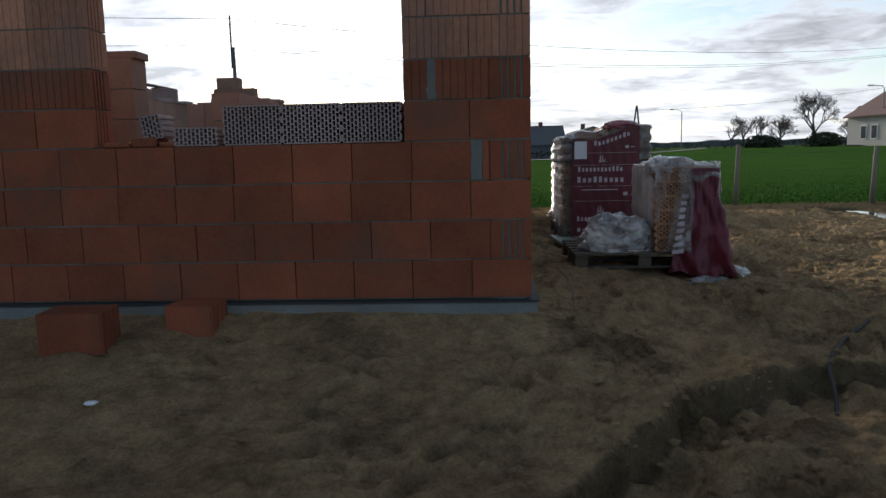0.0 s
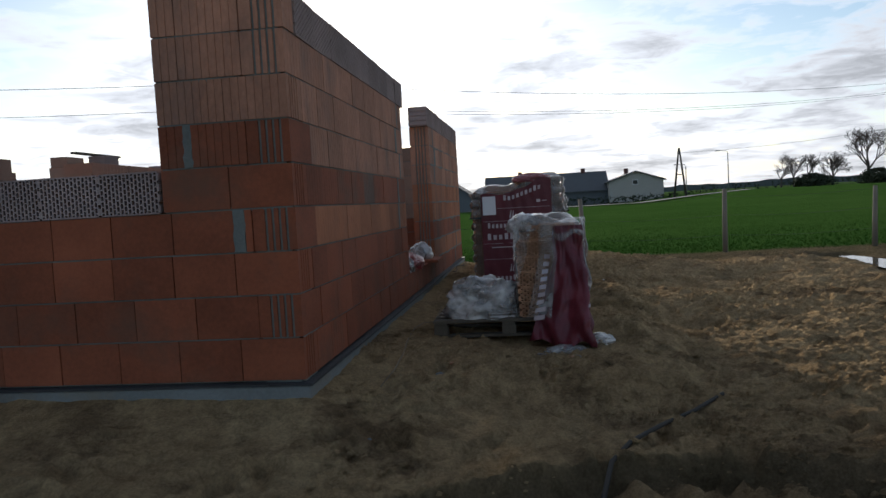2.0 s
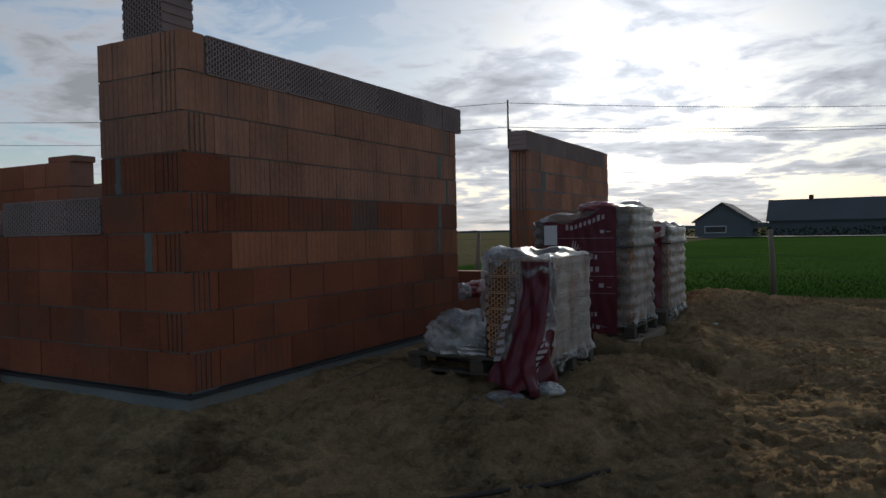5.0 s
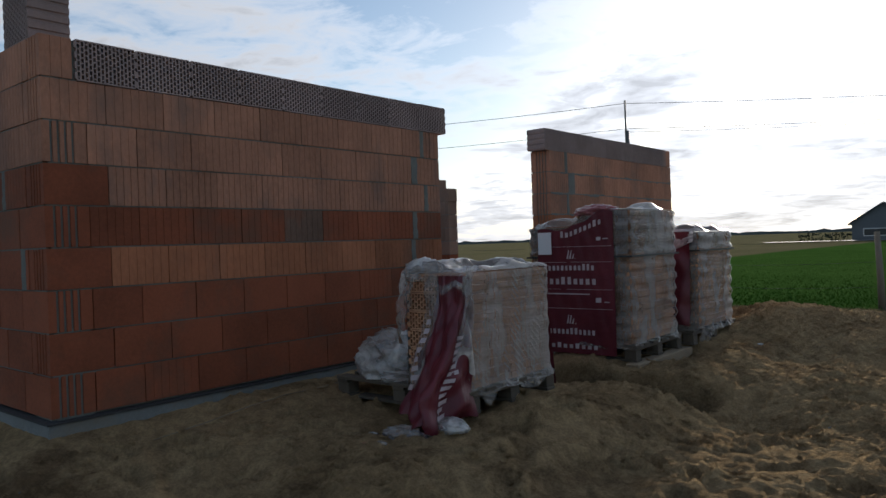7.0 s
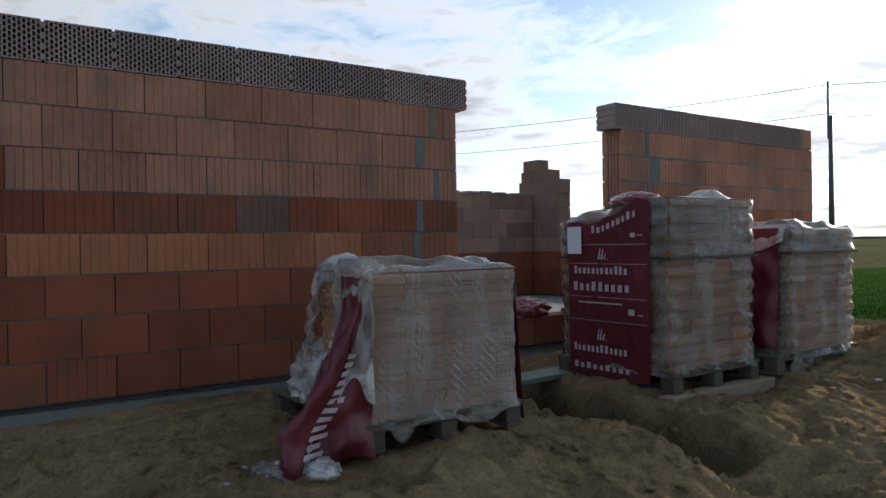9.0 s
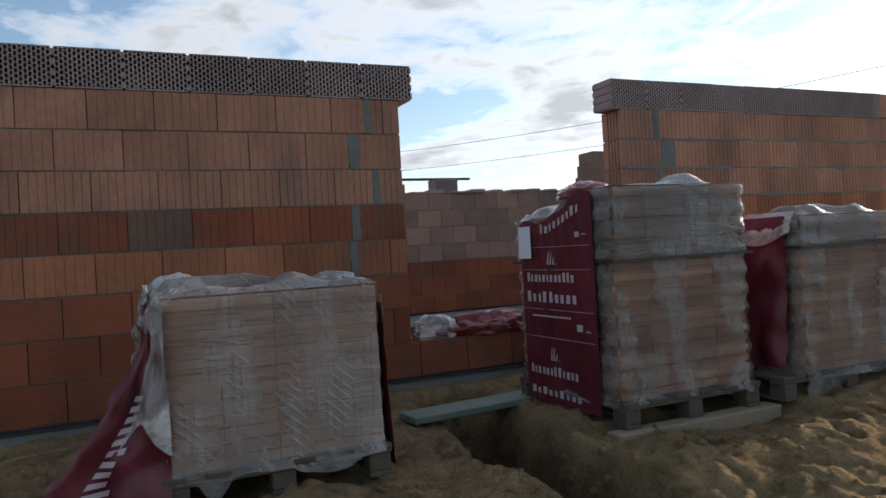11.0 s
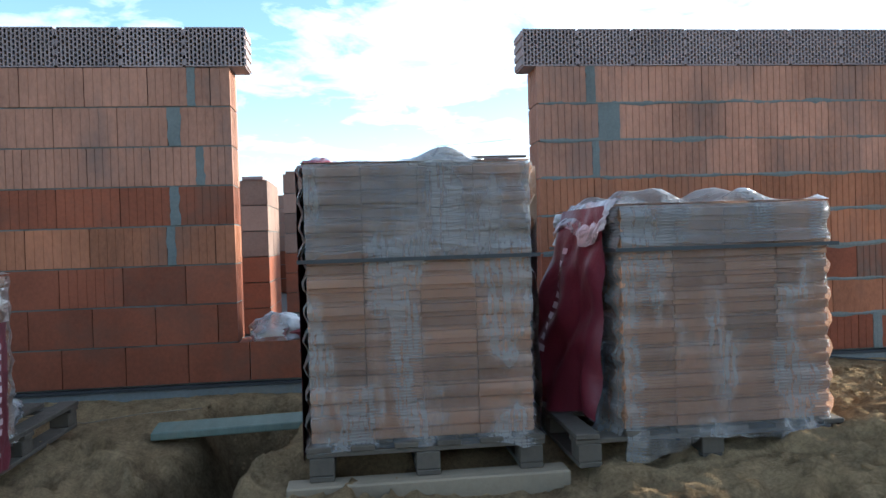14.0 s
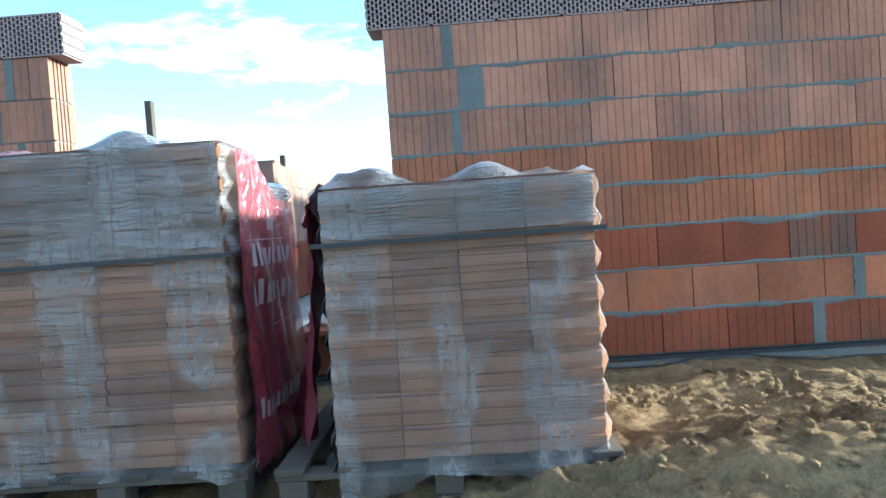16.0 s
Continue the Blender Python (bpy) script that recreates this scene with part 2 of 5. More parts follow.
def film_material(name, tint, haze_lo, haze_hi, rough=0.2, drip=True, slant=0.0, ripple_scale=24.0, edge=(0.48, 0.55)):
    """Clear stretch film, milky in patches, with fine creases."""
    m = bpy.data.materials.new(name)
    m.use_nodes = True
    n, l = m.node_tree.nodes, m.node_tree.links
    bsdf = n["Principled BSDF"]
    bsdf.inputs["Base Color"].default_value = (*tint, 1)
    bsdf.inputs["Roughness"].default_value = rough
    geo = n.new("ShaderNodeNewGeometry")
    mp = n.new("ShaderNodeMapping")
    mp.inputs["Scale"].default_value = (2.2, 2.2, 0.10) if drip else (1, 1, 1)
    l.new(geo.outputs["Position"], mp.inputs["Vector"])
    a = n.new("ShaderNodeTexNoise")
    a.inputs["Scale"].default_value, a.inputs["Detail"].default_value, a.inputs["Roughness"].default_value = 26.0 if drip else 9.0, 5.0, 0.7
    l.new(mp.outputs[0], a.inputs["Vector"])
    b = n.new("ShaderNodeTexNoise")
    b.inputs["Scale"].default_value, b.inputs["Detail"].default_value = 2.4, 6.0
    mpb = n.new("ShaderNodeMapping")
    mpb.inputs["Scale"].default_value = (1.9, 1.9, 0.8) if drip else (1, 1, 1)
    l.new(geo.outputs["Position"], mpb.inputs["Vector"])
    l.new(mpb.outputs[0], b.inputs["Vector"])
    patch = n.new("ShaderNodeMapRange")
    for k, v in (("From Min", edge[0]), ("From Max", edge[1])):
        patch.inputs[k].default_value = v
    l.new(b.outputs["Fac"], patch.inputs["Value"])
    streak = n.new("ShaderNodeMapRange")
    for k, v in (("From Min", 0.38), ("From Max", 0.48), ("To Min", 0.35), ("To Max", 1.0)):
        streak.inputs[k].default_value = v
    l.new(a.outputs["Fac"], streak.inputs["Value"])
    mul = n.new("ShaderNodeMath")
    mul.operation = "MULTIPLY"
    l.new(patch.outputs[0], mul.inputs[0])
    l.new(streak.outputs[0], mul.inputs[1])
    fac = n.new("ShaderNodeMapRange")
    fac.inputs["To Min"].default_value, fac.inputs["To Max"].default_value = haze_lo, haze_hi
    l.new(mul.outputs[0], fac.inputs["Value"])
    # creases
    crease = n.new("ShaderNodeTexNoise")
    crease.inputs["Scale"].default_value, crease.inputs["Detail"].default_value = 14.0, 3.0
    crease.inputs["Distortion"].default_value = 1.2
    mp2 = n.new("ShaderNodeMapping")
    mp2.inputs["Scale"].default_value = (0.6, 0.5, 3.4) if drip else (1, 1, 1)
    mp2.inputs["Rotation"].default_value = (0.25, 0.0, 0.0)
    l.new(geo.outputs["Position"], mp2.inputs["Vector"])
    l.new(mp2.outputs[0], crease.inputs["Vector"])
    height, amount = crease.outputs["Fac"], fac.outputs[0]
    if drip:
        # fine drawn ripples in columns, where the film was stretched
        wave = n.new("ShaderNodeTexWave")
        wave.bands_direction = "Z"
        wave.inputs["Scale"].default_value, wave.inputs["Distortion"].default_value, wave.inputs["Detail"].default_value = ripple_scale, 2.2, 2.0
        turn = n.new("ShaderNodeMapping")
        turn.inputs["Rotation"].default_value = (slant, 0.0, 0.0)
        l.new(geo.outputs["Position"], turn.inputs["Vector"])
        l.new(turn.outputs[0], wave.inputs["Vector"])
        mp3 = n.new("ShaderNodeMapping")
        mp3.inputs["Scale"].default_value = (4.5, 4.5, 1.1)
        l.new(geo.outputs["Position"], mp3.inputs["Vector"])
        cols = n.new("ShaderNodeTexNoise")
        cols.inputs["Scale"].default_value, cols.inputs["Detail"].default_value = 1.6, 2.0
        l.new(mp3.outputs[0], cols.inputs["Vector"])
        mask = n.new("ShaderNodeMapRange")
        for k, v in (("From Min", 0.52), ("From Max", 0.62)):
            mask.inputs[k].default_value = v
        l.new(cols.outputs["Fac"], mask.inputs["Value"])
        line = n.new("ShaderNodeMapRange")
        for k, v in (("From Min", 0.62), ("From Max", 0.95)):
            line.inputs[k].default_value = v
        l.new(wave.outputs["Fac"], line.inputs["Value"])
        ripple = n.new("ShaderNodeMath")
        ripple.operation = "MULTIPLY"
        l.new(mask.outputs[0], ripple.inputs[0])
        l.new(line.outputs[0], ripple.inputs[1])
        # ripple lines are made milkier too, which paints their highlights
        add = n.new("ShaderNodeMath")
        add.operation = "MULTIPLY_ADD"
        l.new(ripple.outputs[0], add.inputs[0])
        add.inputs[1].default_value = 0.17
        l.new(amount, add.inputs[2])
        amount = add.outputs[0]
        sumh = n.new("ShaderNodeMath")
        sumh.operation = "MULTIPLY_ADD"
        l.new(ripple.outputs[0], sumh.inputs[0])
        sumh.inputs[1].default_value = 0.35
        l.new(height, sumh.inputs[2])
        height = sumh.outputs[0]
    bp = n.new("ShaderNodeBump")
    bp.inputs["Strength"].default_value, bp.inputs["Distance"].default_value = 0.8, 0.03
    l.new(height, bp.inputs["Height"])
    l.new(bp.outputs[0], bsdf.inputs["Normal"])
    clear = n.new("ShaderNodeBsdfTransparent")
    clear.inputs[0].default_value = (0.93, 0.93, 0.93, 1)
    mix = n.new("ShaderNodeMixShader")
    l.new(amount, mix.inputs[0])
    l.new(clear.outputs[0], mix.inputs[1])
    l.new(bsdf.outputs[0], mix.inputs[2])
    fresnel = n.new("ShaderNodeFresnel")
    fresnel.inputs["IOR"].default_value = 1.38
    gloss = n.new("ShaderNodeBsdfGlossy")
    gloss.inputs["Roughness"].default_value = rough + 0.08
    l.new(bp.outputs[0], gloss.inputs["Normal"])
    sheen = n.new("ShaderNodeMixShader")
    l.new(fresnel.outputs[0], sheen.inputs[0])
    l.new(mix.outputs[0], sheen.inputs[1])
    l.new(gloss.outputs[0], sheen.inputs[2])
    l.new(sheen.outputs[0], n["Material Output"].inputs["Surface"])
    return m


M_FILM = film_material("stretch_film", (0.42, 0.38, 0.34), 0.13, 0.47)
M_FILMTOP = film_material("doubled_stretch_film", (0.36, 0.335, 0.315), 0.28, 0.60, edge=(0.40, 0.62))
M_FILMA = film_material("loose_stretch_film", (0.60, 0.545, 0.49), 0.20, 0.46, slant=0.75, ripple_scale=9.0, edge=(0.40, 0.62))
M_CLEAR = film_material("clear_film", (0.74, 0.71, 0.68), 0.16, 0.55, drip=False)
M_BAG = film_material("crumpled_film", (0.76, 0.73, 0.70), 0.26, 0.72, drip=False)
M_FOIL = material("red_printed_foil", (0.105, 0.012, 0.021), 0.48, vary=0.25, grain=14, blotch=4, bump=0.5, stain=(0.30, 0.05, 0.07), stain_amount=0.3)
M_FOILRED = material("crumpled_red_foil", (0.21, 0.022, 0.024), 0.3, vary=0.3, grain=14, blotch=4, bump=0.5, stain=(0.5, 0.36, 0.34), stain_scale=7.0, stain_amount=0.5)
# see-through foil with sunlight put into its lighter, pinker red
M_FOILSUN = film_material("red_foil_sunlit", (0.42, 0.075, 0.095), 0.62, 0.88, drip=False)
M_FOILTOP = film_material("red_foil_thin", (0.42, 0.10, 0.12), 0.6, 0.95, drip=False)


# ---- small builders ----
def link_mesh(name, verts, faces, mat, parent=None, label="", smooth=False):
    me = bpy.data.meshes.new(name)
    me.from_pydata(verts, [], faces)
    if smooth:
        me.polygons.foreach_set("use_smooth", [True] * len(me.polygons))
    me.materials.append(mat)
    ob = new(name, me)
    ob.parent = parent
    if label:
        ob["label"] = label
    return ob


def part(name, bm, mat, parent=None, label="", smooth=False):
    bmesh.ops.recalc_face_normals(bm, faces=bm.faces)
    me = bpy.data.meshes.new(name)
    bm.to_mesh(me)
    bm.free()
    if smooth:
        me.polygons.foreach_set("use_smooth", [True] * len(me.polygons))
    me.materials.append(mat)
    ob = new(name, me)
    ob.parent = parent
    if label:
        ob["label"] = label
    return ob


def box_bm(x0, y0, z0, x1, y1, z1, bevel=0.0, bm=None):
    own = bm or bmesh.new()
    made = bmesh.ops.create_cube(own, size=1.0)["verts"]
    for v in made:
        v.co = Vector(((x0 + x1) / 2 + v.co.x * (x1 - x0), (y0 + y1) / 2 + v.co.y * (y1 - y0), (z0 + z1) / 2 + v.co.z * (z1 - z0)))
    if bevel:
        edges = list({e for v in made for e in v.link_edges})
        bmesh.ops.bevel(own, geom=edges, offset=bevel, segments=1, affect="EDGES")
    return own


def tube(name, points, radius, mat, parent=None, label="", sides=6):
    """A bent rod through points; radius may be a list."""
    pts = [Vector(p) for p in points]
    radii = radius if isinstance(radius, (list, tuple)) else [radius] * len(pts)
    verts, faces = [], []
    for i, p in enumerate(pts):
        d = (pts[min(i + 1, len(pts) - 1)] - pts[max(i - 1, 0)]).normalized()
        a = d.orthogonal().normalized()
        b = d.cross(a)
        for k in range(sides):
            w = 2 * math.pi * k / sides
            verts.append(p + (a * math.cos(w) + b * math.sin(w)) * radii[i])
    for i in range(len(pts) - 1):
        for k in range(sides):
            faces.append((i * sides + k, i * sides + (k + 1) % sides, (i + 1) * sides + (k + 1) % sides, (i + 1) * sides + k))
    faces.append(tuple(range(sides))[::-1])
    faces.append(tuple((len(pts) - 1) * sides + k for k in range(sides)))
    return link_mesh(name, verts, faces, mat, parent, label, smooth=True)


def empty(name, at=(0, 0, 0)):
    ob = new(name)
    ob.location = at
    ob.empty_display_size = 0.1
    return ob


def lattice_noise(x, y, seed):
    """Smooth value noise on arrays."""
    rng = np.random.RandomState(seed)
    table = rng.rand(256, 256)
    xi, yi = np.floor(x).astype(int), np.floor(y).astype(int)
    fx, fy = x - xi, y - yi
    fx, fy = fx * fx * (3 - 2 * fx), fy * fy * (3 - 2 * fy)
    a, b = table[xi % 256, yi % 256], table[(xi + 1) % 256, yi % 256]
    c, d = table[xi % 256, (yi + 1) % 256], table[(xi + 1) % 256, (yi + 1) % 256]
    return (a * (1 - fx) + b * fx) * (1 - fy) + (c * (1 - fx) + d * fx) * fy - 0.5


def sstep(a, b, v):
    k = np.clip((v - a) / (b - a), 0, 1)
    return k * k * (3 - 2 * k)


def band(v, a, b, soft):
    return sstep(a - soft, a, v) * (1 - sstep(b, b + soft, v))


# ---- ground: one sheet from the site to the horizon ----
WALL_X, FRONT_Y, NORTH_Y, WEST_X = 0.30, 4.47, 13.33, -8.3
COURSE, BRICK_H, THICK, UNIT = 0.2455, 0.2360, 0.25, 0.373


def treads(x, y):
    """Old footprints in loose sand: long dents with a pushed-up rim, one or none in each cell."""
    table = np.random.RandomState(77).rand(64, 64, 5)
    size, total = 0.40, 0.0
    ix, iy = np.floor(x / size).astype(int), np.floor(y / size).astype(int)
    for di in (-1, 0, 1):
        for dj in (-1, 0, 1):
            r = table[(ix + di) % 64, (iy + dj) % 64]
            px, py = x - (ix + di + r[..., 0]) * size, y - (iy + dj + r[..., 1]) * size
            a = r[..., 2] * 2 * np.pi
            u, v = px * np.cos(a) + py * np.sin(a), py * np.cos(a) - px * np.sin(a)
            e = np.hypot(u / 0.15, v / (0.062 + 0.012 * np.sign(u)))
            amount = np.where(r[..., 3] < 0.72, 0.5 + 0.9 * r[..., 4], 0.0)
            total = total + amount * (-0.034 * (1 - sstep(0.55, 1.1, e)) + 0.017 * np.exp(-((e - 1.3) / 0.28) ** 2))
    return total


def ground_height(x, y):
    dx = np.maximum(np.maximum(x - WALL_X, WEST_X - x), 0)
    dy = np.maximum(np.maximum(FRONT_Y - y, y - NORTH_Y), 0)
    d = np.hypot(dx, dy)
    z = -0.33 + 0.26 * np.exp(-d / 0.75)
    z = z + 0.17 * band(x, 0.2, 2.3, 0.7) * band(y, 5.6, 11.6, 0.8) * (1 - np.exp(-d / 0.75))
    z = z + 0.30 * np.exp(-((x - 2.9) / 1.7) ** 2 - ((y - 11.9) / 1.5) ** 2)      # sand heap beyond the pallets
    z = z + 0.10 * np.exp(-((x - 2.25) / 0.40) ** 2 - ((y - 6.7) / 0.65) ** 2)
    z = z + 0.12 * np.exp(-((x - 3.1) / 0.7) ** 2 - ((y - 8.9) / 0.9) ** 2)
    # wheel rut with a sharp bank
    yr = np.interp(x, [-3, 0.0, 0.3, 0.7, 1.0, 1.5, 2.0, 2.4, 3.0, 6.5], [1.6, 2.2, 2.5, 3.0, 3.5, 3.85, 4.05, 4.12, 4.02, 4.3])
    s = y - yr + 0.10 * lattice_noise(x * 2.2, y * 2.2, 5)
    rut = sstep(-0.75, -0.40, s) * (1 - sstep(-0.035, 0.015, s))
    z = z - 0.16 * rut * band(x, -0.8, 6.0, 0.8)
    z = z + 0.03 * rut * np.sin(x * 26 + 8 * s) * band(x, 0.5, 6.0, 0.8)
    s2 = s + 1.75
    z = z - 0.08 * band(s2, -0.35, 0.0, 0.1) * band(x, 0.8, 6.5, 0.8)
    # drain trench between the pallets
    ty = 8.02 + 0.09 * np.sin(x * 2.2) + 0.05 * lattice_noise(x * 3, y * 0 + 2.0, 8)
    z = z - 0.42 * np.exp(-((y - ty) / 0.20) ** 4) * band(x, 0.75, 2.5, 0.35)
    z = z - 0.055 * band(x, 1.86, 2.30, 0.2) * band(y, 8.32, 9.58, 0.12)
    # a hollow in the sand
    z = z - 0.10 * np.exp(-((x - 3.2) / 0.42) ** 2 - ((y - 7.9) / 0.26) ** 2)
    # trodden surface
    rough = band(x, -6, 9, 2) * band(y, -4, 14.0, 2) * (1 - 0.75 * np.exp(-d / 0.3))
    n1, n2, n3, n4 = (lattice_noise(x * k, y * k, s0) for k, s0 in ((1.3, 11), (3.4, 12), (8.0, 13), (19.0, 14)))
    n6 = lattice_noise(x * 31.0, y * 31.0, 16)
    n5 = lattice_noise(x * 5.2 + 3 * n1, y * 5.2 + 3 * n2, 15)
    z = z + rough * (0.09 * n1 + 0.05 * n2 - 0.08 * np.maximum(n5 - 0.10, 0) + 0.07 * (0.2 - np.abs(n3)) * (0.6 + n2) - 0.06 * np.maximum(n4 - 0.06, 0) + 0.034 * n6 + (1.4 - 0.5 * sstep(8.0, 10.0, y)) * treads(x, y) + 0.025 * np.maximum(n3 - 0.05, 0) * sstep(-0.1, 0.2, n1))
    clods = sstep(0.1, -0.5, s + 0.35) * band(x, -2, 7, 1.5) * band(y, -2, 5, 0.5)
    z = z + clods * (0.11 * np.maximum(n3, 0) + 0.09 * np.maximum(n4, 0) + 0.06 * np.maximum(n5, 0))
    z = z - 0.10 * np.exp(-((x - 7.05 - 0.1 * np.sin(y * 2)) / 0.42) ** 4) * band(y, 10.6, 14.6, 0.3)
    # inside the house the sheet runs under the slab
    inside = (x < WALL_X - 0.02) & (x > WEST_X) & (y > FRONT_Y + 0.02) & (y < NORTH_Y)
    z = np.where(inside, -0.34, z)
    # the land rises a little towards the road and the houses
    z = z + 0.95 * sstep(45, 80, y) * sstep(12, 26, x) + 0.05 * sstep(16, 60, y) * lattice_noise(x * 0.1, y * 0.1, 17)
    return z


def axis_steps(lo, hi, step, far):
    mid = list(np.arange(lo, hi + 1e-6, step))
    ends, s, v = [], step, hi
    while v < far:
        s *= 1.08
        v += s
        ends.append(v)
    starts, s, v = [], step, lo
    while v > -far:
        s *= 1.08
        v -= s
        starts.append(v)
    return np.array(starts[::-1] + mid + ends)


gx, gy = axis_steps(-0.6, 6.2, 0.026, 4200), axis_steps(1.5, 13.2, 0.026, 4200)
GX, GY = np.meshgrid(gx, gy, indexing="ij")
GZ = ground_height(GX, GY)
nx, ny = GX.shape
gme = bpy.data.meshes.new("ground")
idx = np.arange(nx * ny).reshape(nx, ny)
quads = np.stack([idx[:-1, :-1], idx[1:, :-1], idx[1:, 1:], idx[:-1, 1:]], -1).reshape(-1, 4)
gme.vertices.add(nx * ny)
gme.vertices.foreach_set("co", np.stack([GX, GY, GZ], -1).ravel())
gme.loops.add(quads.size)
gme.loops.foreach_set("vertex_index", quads.ravel())
gme.polygons.add(len(quads))
gme.polygons.foreach_set("loop_start", np.arange(0, quads.size, 4))
gme.polygons.foreach_set("use_smooth", np.ones(len(quads), dtype=bool))
gme.update()
# what covers the ground: field crop, wet mud (with the bank's shade), dry sand
edge = 15.9 + 0.5 * lattice_noise(GX * 0.6, GY * 0.6, 21) + 0.25 * lattice_noise(GX * 2.5, GY * 2.5, 22)
crop = sstep(-0.35, 0.35, GY - edge)
crop = np.maximum(crop, sstep(0.0, 3.0, -9.5 - GX))
mud = sstep(0.0, 2.2, GX - 5.7 + 1.6 * lattice_noise(GX * 0.5, GY * 0.5, 23)) * sstep(6.5, 9.5, GY)
mud = np.maximum(mud, sstep(13.2, 14.6, GY + 0.8 * lattice_noise(GX * 0.8, GY * 0.8, 24)))
mud = np.maximum(mud, 0.12 * sstep(4.3, 3.2, GY + 0.9 * lattice_noise(GX * 0.9, GY * 0.9, 25)))
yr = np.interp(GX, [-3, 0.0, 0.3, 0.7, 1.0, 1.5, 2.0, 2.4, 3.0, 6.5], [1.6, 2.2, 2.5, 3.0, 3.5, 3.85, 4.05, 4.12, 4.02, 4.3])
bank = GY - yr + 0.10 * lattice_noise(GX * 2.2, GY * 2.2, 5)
# shade on the rut bank's face, painted as a dark strip
bank_shade = 0.75 * band(bank, -0.09, 0.01, 0.03) * band(GX, -0.5, 3.6, 0.6)
trench = np.exp(-((GY - 8.02 - 0.09 * np.sin(GX * 2.2)) / 0.24) ** 4) * band(GX, 0.75, 2.5, 0.35)
# bank shade and trench both go in as mud colour
mud = np.maximum(mud, np.maximum(bank_shade, 0.9 * trench))
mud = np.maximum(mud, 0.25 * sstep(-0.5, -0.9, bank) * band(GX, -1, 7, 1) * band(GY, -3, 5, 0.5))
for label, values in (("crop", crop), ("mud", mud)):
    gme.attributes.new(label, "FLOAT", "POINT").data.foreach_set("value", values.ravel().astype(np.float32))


def ground_material():
    m = bpy.data.materials.new("site_ground")
    m.use_nodes = True
    n, l = m.node_tree.nodes, m.node_tree.links
    bsdf = n["Principled BSDF"]
    geo = n.new("ShaderNodeNewGeometry")

    def tex(scale, detail, r=0.6):
        t = n.new("ShaderNodeTexNoise")
        t.inputs["Scale"].default_value, t.inputs["Detail"].default_value, t.inputs["Roughness"].default_value = scale, detail, r
        l.new(geo.outputs["Position"], t.inputs["Vector"])
        return t.outputs["Fac"]

    def ramp(fac, a, b, lo=0.3, hi=0.7):
        r = n.new("ShaderNodeValToRGB")
        r.color_ramp.elements[0].position, r.color_ramp.elements[1].position = lo, hi
        r.color_ramp.elements[0].color, r.color_ramp.elements[1].color = (*a, 1), (*b, 1)
        l.new(fac, r.inputs[0])
        return r.outputs[0]

    def mixed(fac, a, b):
        x = n.new("ShaderNodeMix")
        x.data_type = "RGBA"
        l.new(fac, x.inputs["Factor"])
        l.new(a, x.inputs["A"])
        l.new(b, x.inputs["B"])
        return x.outputs["Result"]

    def attr(name):
        a = n.new("ShaderNodeAttribute")
        a.attribute_name = name
        return a.outputs["Fac"]

    mid, small, wide = tex(2.2, 5), tex(22, 6, 0.75), tex(0.35, 4)
    sand = mixed(small, ramp(mid, (0.36, 0.242, 0.128), (0.53, 0.385, 0.215)), ramp(wide, (0.41, 0.285, 0.155), (0.57, 0.425, 0.242)))
    damp = ramp(tex(1.3, 7, 0.7), (0.0, 0.0, 0.0), (1.0, 1.0, 1.0), 0.50, 0.62)
    sand = mixed(damp, sand, ramp(mid, (0.20, 0.135, 0.075), (0.30, 0.21, 0.122)))
    mud_col = mixed(small, ramp(mid, (0.11, 0.082, 0.052), (0.20, 0.155, 0.10)), ramp(tex(1.1, 6, 0.7), (0.095, 0.09, 0.045), (0.18, 0.14, 0.09)))
    field = mixed(small, ramp(wide, (0.037, 0.09, 0.014), (0.060, 0.124, 0.023)), ramp(tex(0.06, 5), (0.040, 0.09, 0.018), (0.078, 0.135, 0.034)))
    far = mixed(tex(0.012, 3), field, ramp(tex(0.02, 2), (0.10, 0.09, 0.06), (0.075, 0.13, 0.04)))
    dist = n.new("ShaderNodeSeparateXYZ")
    l.new(geo.outputs["Position"], dist.inputs[0])
    beyond = n.new("ShaderNodeMapRange")
    beyond.inputs["From Min"].default_value, beyond.inputs["From Max"].default_value = 90, 140
    l.new(dist.outputs["Y"], beyond.inputs["Value"])
    fallow = mixed(small, ramp(wide, (0.11, 0.10, 0.05), (0.18, 0.16, 0.085)), ramp(tex(0.08, 4), (0.13, 0.125, 0.06), (0.20, 0.17, 0.10)))
    west = n.new("ShaderNodeMapRange")
    west.inputs["From Min"].default_value, west.inputs["From Max"].default_value = -8.6, -9.6
    l.new(dist.outputs["X"], west.inputs["Value"])
    field2 = mixed(west.outputs[0], mixed(beyond.outputs[0], field, far), fallow)
    # the mud tone also paints the rut bank's shade
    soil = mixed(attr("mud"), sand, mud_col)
    speck = n.new("ShaderNodeMix")
    speck.data_type, speck.blend_type = "RGBA", "MULTIPLY"
    speck.inputs["Factor"].default_value = 1.0
    l.new(soil, speck.inputs["A"])
    l.new(mixed(tex(48, 4, 0.7), ramp(tex(9, 7, 0.75), (0.62, 0.60, 0.58), (1.32, 1.30, 1.26), 0.38, 0.58), ramp(tex(60, 3, 0.7), (0.72, 0.70, 0.68), (1.3, 1.28, 1.25), 0.38, 0.60)), speck.inputs["B"])
    col = mixed(attr("crop"), speck.outputs["Result"], field2)
    l.new(col, bsdf.inputs["Base Color"])
    bsdf.inputs["Roughness"].default_value = 0.95
    bsdf.inputs["Specular IOR Level"].default_value = 0.0
    bp = n.new("ShaderNodeBump")
    bp.inputs["Strength"].default_value, bp.inputs["Distance"].default_value = 1.0, 0.065
